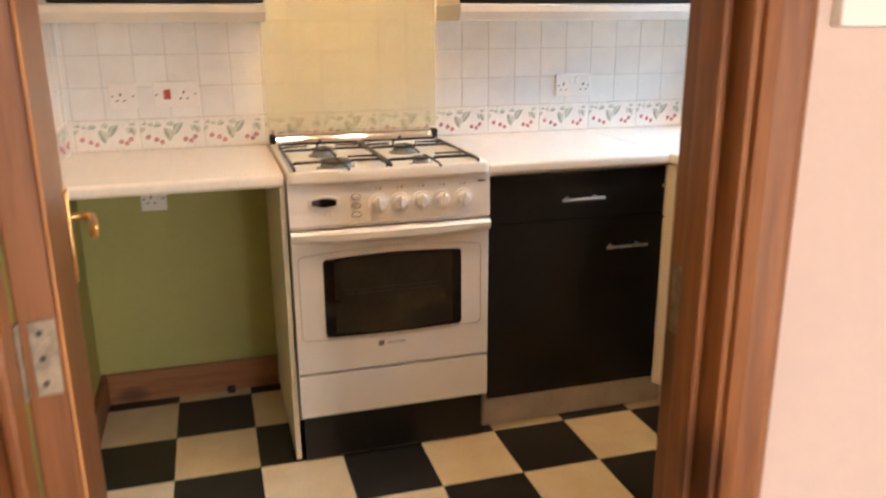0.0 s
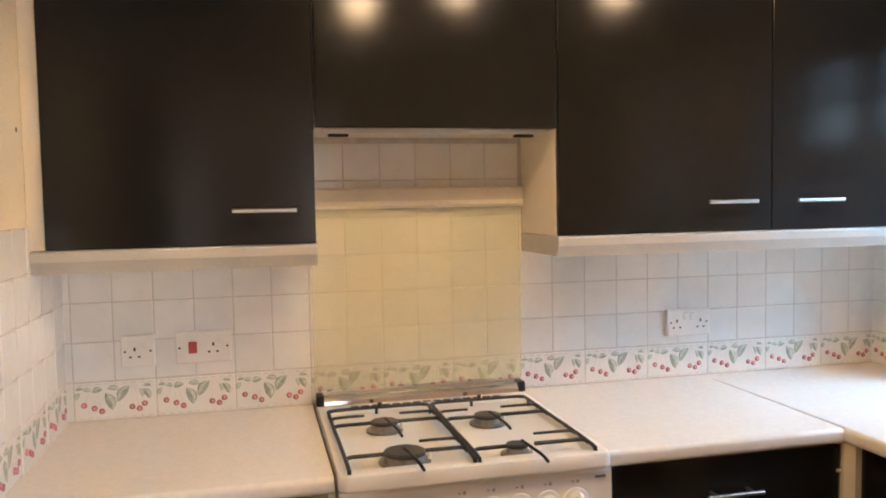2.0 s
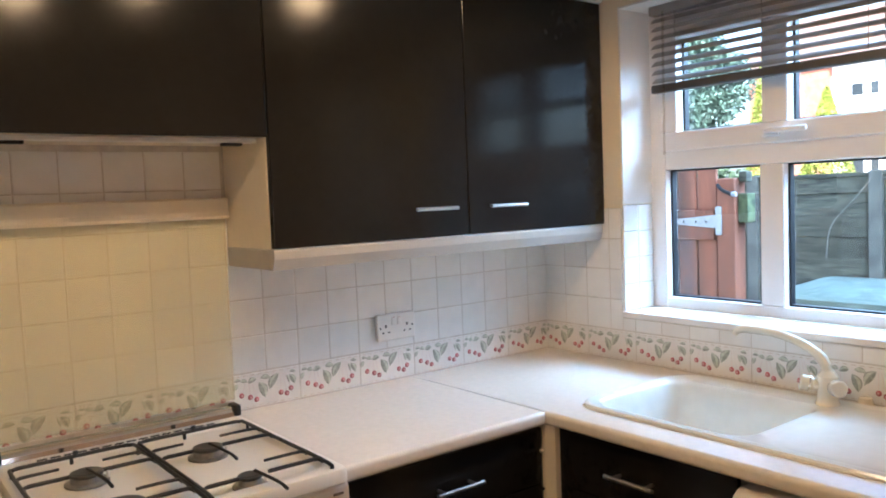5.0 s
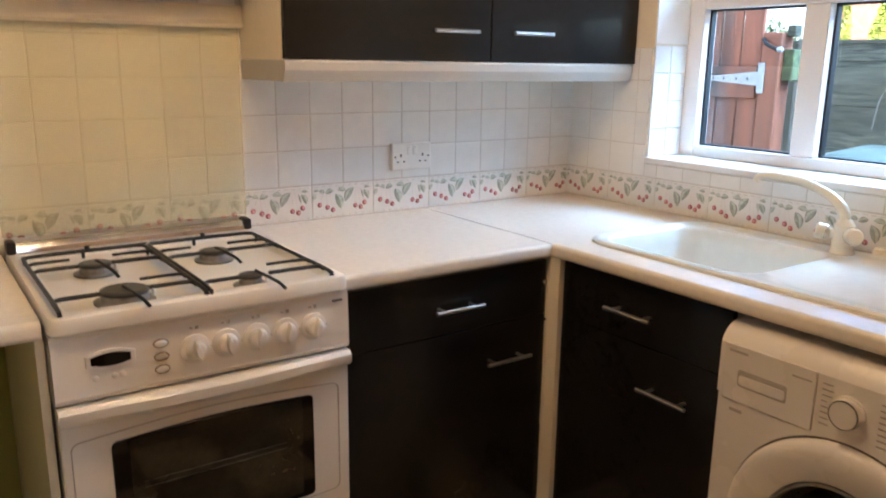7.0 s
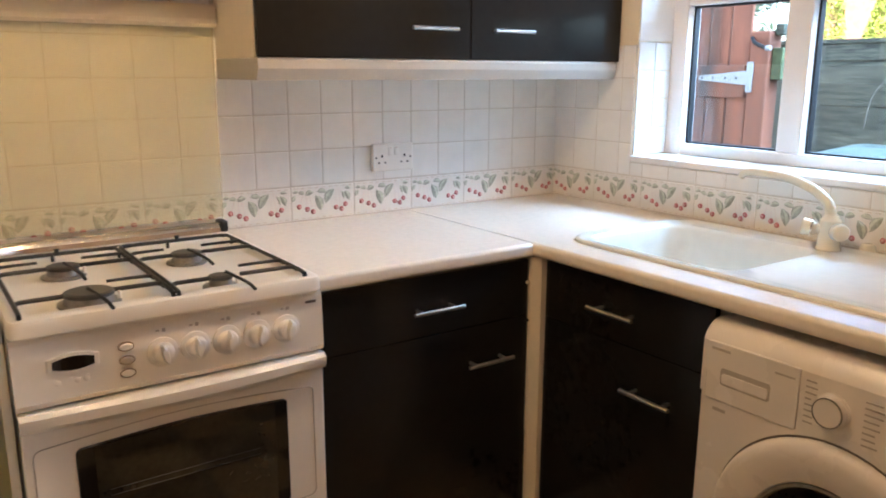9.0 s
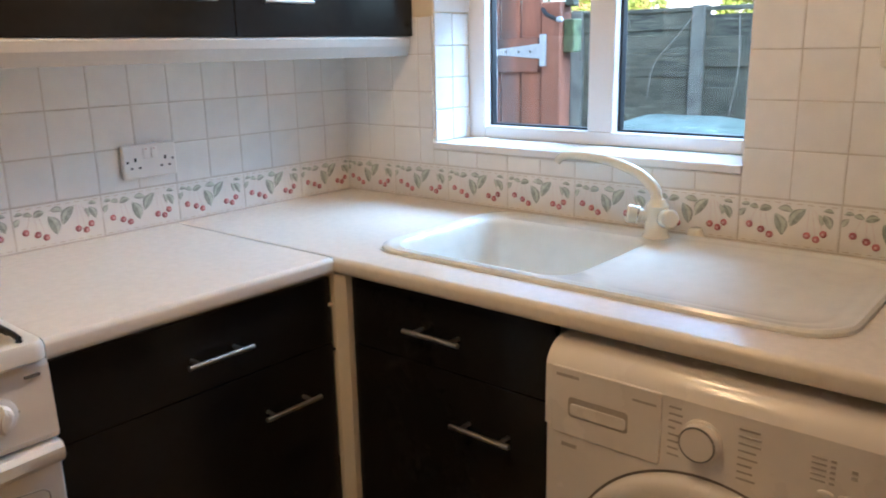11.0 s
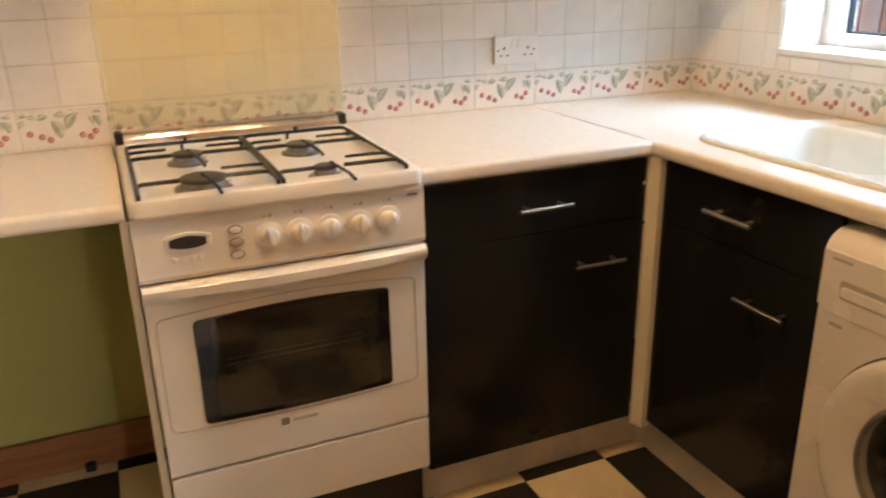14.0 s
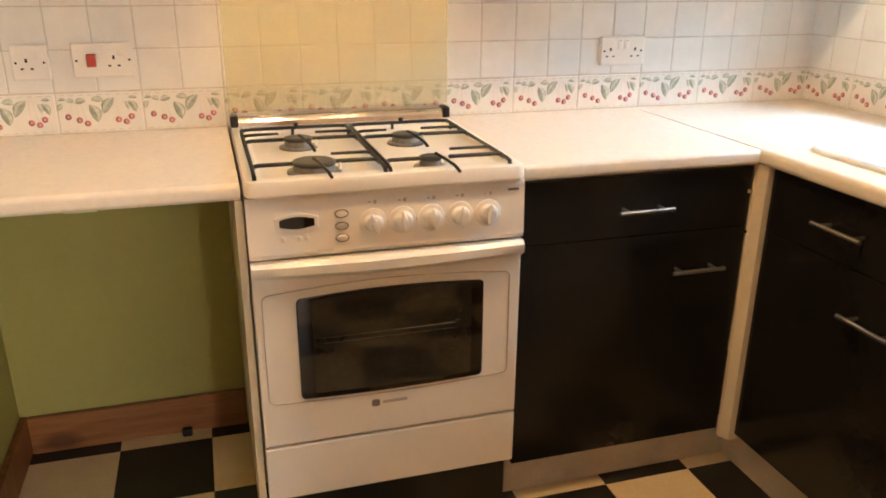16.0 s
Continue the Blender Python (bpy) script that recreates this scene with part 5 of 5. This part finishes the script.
def wheelie_bin():
    x0, x1, y0, y1 = 1.55, 2.15, -0.62, -0.05
    b = thing("wheelie_bin", ((x0 + x1) / 2, (y0 + y1) / 2, GR), "dark green plastic wheelie bin with a closed lid", "bin")
    part("body", loft([round_rect(x0 + 0.08, x1 - 0.08, y0 + 0.07, y1 - 0.07, 0.04, GR + 0.04), round_rect(x0 + 0.02, x1 - 0.02, y0 + 0.02, y1 - 0.02, 0.05, 0.85), round_rect(x0, x1, y0, y1, 0.05, 0.89), round_rect(x0, x1, y0, y1, 0.05, 0.92)]), BIN, b)
    # same green lid, with the sky's sheen in its colour
    part("lid", loft([round_rect(x0 - 0.02, x1 + 0.02, y0 - 0.015, y1 + 0.015, 0.05, 0.922), round_rect(x0 - 0.02, x1 + 0.02, y0 - 0.015, y1 + 0.015, 0.05, 0.95), round_rect(x0 + 0.03, x1 - 0.03, y0 + 0.03, y1 - 0.03, 0.05, 0.992), round_rect(x0 + 0.24, x1 - 0.24, y0 + 0.10, y1 - 0.10, 0.03, 1.025)]), BIN_LID, b, "green lid, its colour paled for the reflected sky")
    part("grab_bar", tube(smooth_run([(x1 - 0.05, y0 - 0.002, 0.91), (x1 - 0.03, y0 - 0.10, 0.95), (x1 - 0.2, y0 - 0.11, 0.95), (x1 - 0.25, y0 - 0.002, 0.91)], 5), 0.014, 8), DARK, b)
    for y in (y0 + 0.02, y1 - 0.02):
        part("wheel", lathe((x1 - 0.05, y - 0.025, GR + 0.1), 'y', ((0, 0.09), (0.005, 0.1), (0.045, 0.1), (0.05, 0.09)), 20), DARK, b)


wheelie_bin()


def foliage(name, c, rx, rz, count, size, material, label, category, cone=False, seed=1):
    random.seed(seed)
    t = thing(name, (c[0], c[1], GR), label, category)
    part("trunk", tube([(c[0], c[1], GR), (c[0] + 0.05 * rx, c[1], c[2] * 0.5), (c[0], c[1], c[2])], 0.05 * rx + 0.03, 8, taper=0.02), PINE, t)
    bm = bmesh.new()
    for k in range(count):
        a = random.random() * 2 * math.pi
        h = random.random()
        if cone:
            r = rx * (1 - h) ** 0.8 * (0.75 + 0.3 * random.random())
            p = Vector((c[0] + r * math.cos(a), c[1] + r * math.sin(a), GR + 0.1 + h * rz * 2))
        else:
            u = 2 * h - 1
            lump = 0.75 + 0.35 * noise.noise(Vector((math.cos(a) * 2, math.sin(a) * 2, u * 2 + seed)))
            r = (0.6 + 0.4 * random.random()) * lump
            q = math.sqrt(1 - u * u)
            p = Vector((c[0] + rx * r * q * math.cos(a), c[1] + rx * r * q * math.sin(a), c[2] + rz * r * u))
        e1 = Vector((random.gauss(0, 1), random.gauss(0, 1), random.gauss(0, 1))).normalized() * size * (0.6 + 0.8 * random.random())
        e2 = e1.cross(Vector((random.gauss(0, 1), random.gauss(0, 1), random.gauss(0, 1)))).normalized() * size * 0.45
        bm.faces.new([bm.verts.new(p - e1), bm.verts.new(p + e2), bm.verts.new(p + e1), bm.verts.new(p - e2)])
    part("crown", bm, material, t, smooth=None)


foliage("conifer", (12.0, 4.83, 1.0), 0.80, 1.62, 10000, 0.038, FOLIAGE_LIME, "bright lime green garden conifer", "conifer", True, 2)
foliage("conifer", (9.0, 2.0, 1.0), 0.9, 1.25, 10000, 0.038, FOLIAGE_LIME, "bright lime green rounded garden conifer", "conifer", True, 3)
foliage("conifer", (12.0, 5.98, 1.0), 0.62, 2.1, 10000, 0.036, FOLIAGE_LIME, "tall bright lime green garden conifer", "conifer", True, 8)
foliage("tree", (20, 13.6, 5.0), 2.7, 2.2, 26000, 0.095, FOLIAGE_BLUE, "blue-green drooping garden tree", "tree", False, 4)
foliage("shrub", (5.2, 2.78, 1.0), 0.62, 1.1, 9000, 0.034, FOLIAGE, "dark green shrub behind the fence", "shrub", False, 6)


def far_house():
    hx = 24.0
    h = thing("house", (hx, 7.0, GR), "white rendered house with red brick and dark windows", "house")
    part("wall", box(hx, hx + 6, -4, 10.55, GR, 5.45), RENDER_WHITE, h, "white rendered wall", smooth=None)
    part("brick_wing", box(hx - 0.2, hx + 6, 10.56, 13.4, GR, 5.45), HOUSE_BRICK, h, "red brick wing", smooth=None)
    part("roof", extrude([(hx - 0.5, 5.46), (hx + 3, 7.6), (hx + 6.5, 5.46)], 'y', -4.3, 13.8), ROOF, h, "brown tiled roof", smooth=None)
    for y, wd in ((9.73, 0.41), (9.20, 0.29), (5.0, 0.6), (4.1, 0.6), (0.0, 0.6), (-0.9, 0.6)):
        for z, ht in ((4.22, 0.43), (1.6, 0.75)):
            wnd = part("window", box(hx - 0.03, hx + 0.05, y - wd / 2, y + wd / 2, z, z + ht), UPVC, h, smooth=None)
            part("pane", box(hx - 0.045, hx - 0.032, y - wd / 2 + 0.03, y + wd / 2 - 0.03, z + 0.03, z + ht - 0.03), DARK_PANE, wnd, smooth=None)


far_house()

# ---------------------------------------------------------------- wall tiles
T, TD = 0.1030, 0.006


def shared(name, bm, materials, smooth=None):
    me = bpy.data.meshes.new(name)
    bmesh.ops.recalc_face_normals(bm, faces=bm.faces)
    soften(bm, smooth)
    bm.to_mesh(me)
    bm.free()
    for m in materials:
        me.materials.append(m)
    return me


def tile_mesh(w, h, material, r=0.0022):
    """Pillowed tile in the xz plane, its face towards -y, its back on y = 0."""
    def rr(i, y):
        a, b = w / 2 - i, h / 2 - i
        return [(-a, y, -b), (a, y, -b), (a, y, b), (-a, y, b)]
    return shared("tile", loft([rr(0, 0), rr(0, -TD + 0.002), rr(0.0008, -TD + 0.0008), rr(0.003, -TD)]), [material], 30)


def motif_mesh(w, h):
    """Raised cherries, stalks and leaves of a border tile."""
    bm = bmesh.new()
    y = -TD - 0.0002

    def at(u, v):
        return ((u - 0.5) * w, (v - 0.5) * h)

    def leaf(u, v, L, wd, ang, mi):
        x, z = at(u, v)
        ca, sa = math.cos(radians(ang)), math.sin(radians(ang))
        rows = [[], [], [], [], []]
        for k in range(7):
            t = k / 6
            wk = wd * 1.3 * math.sin(math.pi * t) ** 0.8
            p0 = (t - 0.5) * L * 1.08
            bend = 0.12 * L * math.sin(math.pi * t)
            for lst, o, d in zip(rows, (-wk, -wk * 0.66, 0, wk * 0.66, wk), (0, -0.0013, -0.0009, -0.0013, 0)):
                pz = o + bend
                lst.append(bm.verts.new((x + p0 * ca - pz * sa, y + d, z + p0 * sa + pz * ca)))
        for k in range(6):
            for j in range(4):
                f = bm.faces.new((rows[j][k], rows[j][k + 1], rows[j + 1][k + 1], rows[j + 1][k]))
                f.material_index = 2 if j in (0, 3) or (mi == 2 and j == 1) else 3

    def cherry(u, v, r):
        x, z = at(u, v)
        n0 = len(bm.faces)
        rings = [[(x + q * math.cos(2 * math.pi * k / 10), y - d, z + q * math.sin(2 * math.pi * k / 10)) for k in range(10)] for q, d in ((r, 0), (r * 0.85, r * 0.35), (r * 0.4, r * 0.5))]
        loft(rings, bm=bm)
        bm.faces.ensure_lookup_table()
        for f in list(bm.faces)[n0:]:
            f.material_index = 5 if len(f.verts) > 4 else 0

    def stalk(u0, v0, u1, v1):
        a, b = Vector(at(u0, v0)), Vector(at(u1, v1))
        nrm = (b - a).orthogonal().normalized() * 0.0008
        f = bm.faces.new([bm.verts.new((p.x, y - 0.0004, p.y)) for p in (a - nrm, b - nrm, b + nrm, a + nrm)])
        f.material_index = 1
    for (u, v, u1, v1) in ((0.115, 0.41, 0.19, 0.84), (0.24, 0.32, 0.22, 0.84), (0.33, 0.23, 0.26, 0.82), (0.70, 0.30, 0.70, 0.88), (0.79, 0.24, 0.73, 0.88), (0.855, 0.37, 0.76, 0.86)):
        stalk(u, v, u1, v1)
        cherry(u, v, 0.0080)
    for u, v, L, wd, ang, mi in ((0.065, 0.84, 0.018, 0.0035, 5, 2), (0.04, 0.66, 0.020, 0.005, 60, 3), (0.275, 0.78, 0.026, 0.0062, 15, 2),
                                 (0.415, 0.48, 0.047, 0.0105, -70, 2), (0.475, 0.81, 0.030, 0.0058, -6, 3), (0.60, 0.66, 0.048, 0.0095, 54, 2),
                                 (0.155, 0.80, 0.020, 0.0045, -10, 3), (0.88, 0.63, 0.032, 0.0068, -62, 2), (0.89, 0.85, 0.020, 0.0036, -5, 2), (0.815, 0.66, 0.024, 0.004, -72, 3)):
        leaf(u, v, L, wd, ang, mi)
    for v in (0.95, 0.05):
        for k in range(9):
            a = Vector(at(0.04 + k * 0.108, v))
            f = bm.faces.new([bm.verts.new((a.x + p, y, a.y + q)) for p, q in ((0, -0.0007), (0.012, -0.0007), (0.012, 0.0007), (0, 0.0007))])
            f.material_index = 4
    return shared("cherry_motif", bm, [CHERRY, STALK, LEAF, LEAF_PALE, DASH, CHERRY_PALE], 60)


MESH_CACHE = {}


def lay(wall, face, u, z, w, h, border=False, depth=0.002, turn=0.0):
    """One tile, its middle at u along the wall and z up. face: n, e or w."""
    key = (round(w, 4), round(h, 4), border)
    if key not in MESH_CACHE:
        MESH_CACHE[key] = (tile_mesh(w, h, BORDER if border else TILE), motif_mesh(w, h) if border else None)
    me, motif = MESH_CACHE[key]
    if face == 's':
        m = pose(u[0], u[1], z, 0, 0, turn)
    else:
        m = pose(u, -depth, z) if face == 'n' else pose(-depth, u, z, 0, 0, -90) if face == 'e' else pose(W + depth, u, z, 0, 0, 90)
    m = m @ pose(0, 0, 0, random.gauss(0, 0.22), 0, random.gauss(0, 0.22))
    ob = new("border_tile" if border else "tile", me)
    ob.matrix_basis = m
    under(ob, wall)
    if motif:
        mo = new("cherry_motif", motif)
        mo.matrix_basis = m
        under(mo, ob)
        mo["label"] = "raised red cherries and green leaves"
    return ob


ZB, P = 0.9235, 0.1050            # foot of the border, tile pitch
random.seed(11)
solid("grout_north", box(W + 0.003, -0.003, -0.0064, 0.0, WT - 0.03, 1.675), GROUT, "grey grout between the wall tiles", kind="structure")
bm = box(-0.0064, 0.0, -0.371, -0.0066, WT - 0.03, 1.446)
box(-0.0064, 0.0, WIN[0] - 0.001, -0.3715, WT - 0.03, WIN[2] - 0.021, bm=bm)
box(-0.0064, 0.0, S + 0.002, WIN[0] - 0.0015, WT - 0.03, 1.446, bm=bm)
solid("grout_east", bm, GROUT, "grey grout between the window wall tiles", kind="structure")
solid("grout_west", box(W, W + 0.0064, -0.65, -0.0066, WT - 0.01, 1.446), GROUT, "grey grout between the side wall tiles", kind="structure")


def course(k):
    return ZB + 0.1035 + P * k + P / 2


PN, PM = 1.264 / 12, 1.242 / 12
for k in range(6):
    lay(north, 'n', -PN * (2 * k + 1), ZB + 0.0505, 2 * PN - 0.0022, 0.101, True)
    lay(north, 'n', -1.264 - PM * (2 * k + 1), ZB + 0.0505, 2 * PM - 0.0022, 0.101, True)
for k in range(12):
    for r in range(4):
        lay(north, 'n', -PN * (k + 0.5), course(r), PN - 0.0022, P - 0.0022)
    for r in range(6 if k < 6 else 4):
        lay(north, 'n', -1.264 - PM * (k + 0.5), course(r), PM - 0.0022, P - 0.0022)
for r in range(4):
    lay(north, 'n', -2.5165, course(r), 0.0185, P - 0.0022)
lay(north, 'n', -2.5165, ZB + 0.0505, 0.0185, 0.101)

PE = 0.1059
for k in range(10):
    lay(east, 'e', -PE * (2 * k + 1), ZB + 0.0505, 2 * PE - 0.0022, 0.101, True)
for k in range(20):
    y = -PE * (k + 0.5)
    if k < 3 or k >= 12:
        for r in range(4):
            lay(east, 'e', y, course(r), PE - 0.0022, P - 0.0022)
    elif k > 3:
        lay(east, 'e', y, ZB + 0.1035 + 0.0215, PE - 0.0022, 0.041)
for r in range(4):
    lay(east, 'e', -PE * 3 - 0.0265, course(r), 0.0505, P - 0.0022)
lay(east, 'e', -PE * 3.5 - 0.0265, ZB + 0.125, 0.0505, 0.041)
for k in range(3):
    lay(west, 'w', -0.004 - 2 * PN * (k + 0.5), ZB + 0.0505, 2 * PN - 0.0022, 0.101, True)
for k in range(6):
    for r in range(4):
        lay(west, 'w', -0.004 - PN * (k + 0.5), course(r), PN - 0.0022, P - 0.0022)
# window reveals, tiled in their lower part
for r in range(4):
    z0 = WIN[2] + 0.0025 + r * 0.0905
    for c in range(2):
        x = 0.0385 + 0.0795 * c
        lay(east, 's', (x, WIN[1] - 0.0005), z0 + 0.044, 0.0772, 0.0883)
        lay(east, 's', (x, WIN[0] + 0.0005), z0 + 0.044, 0.0772, 0.0883, turn=180)

# ---------------------------------------------------------------- floor tiles
PX, PY = 0.2577, 0.2665


def floor_mesh(material, deep=None):
    deep = deep or PY

    def rr(i, z):
        a, b = PX / 2 - 0.0006 - i, deep / 2 - 0.0006 - i
        return [(-a, -b, z), (a, -b, z), (a, b, z), (-a, b, z)]
    return shared("floor_tile", loft([rr(0, -0.004), rr(0, -0.0006), rr(0.0008, 0.0)]), [material], 30)


FM = (floor_mesh(FLOOR_BLACK), floor_mesh(FLOOR_CREAM))
CUT = (floor_mesh(FLOOR_BLACK, 0.066), floor_mesh(FLOOR_CREAM, 0.066))
for i in range(-6, 0):
    ob = new("floor_tile", CUT[(i - 3 + 1) % 2])
    ob.matrix_basis = pose(-0.977 + PX * (i + 0.5), -0.605 + PY * 2 + 0.033, 0)
    under(ob, floor)
for i in range(-7, 2):
    for j in range(-3, 6):
        x, y = -0.977 + PX * (i + 0.5), -0.605 - PY * (j + 0.5)
        if y < S + 0.02 or y > 0.05 or x > -0.4:
            continue
        if x < W + 0.02:
            continue
        ob = new("floor_tile", FM[(i + j + 1) % 2])
        ob.matrix_basis = pose(x, y, 0, 0, 0, random.choice((0, 180)))
        under(ob, floor)
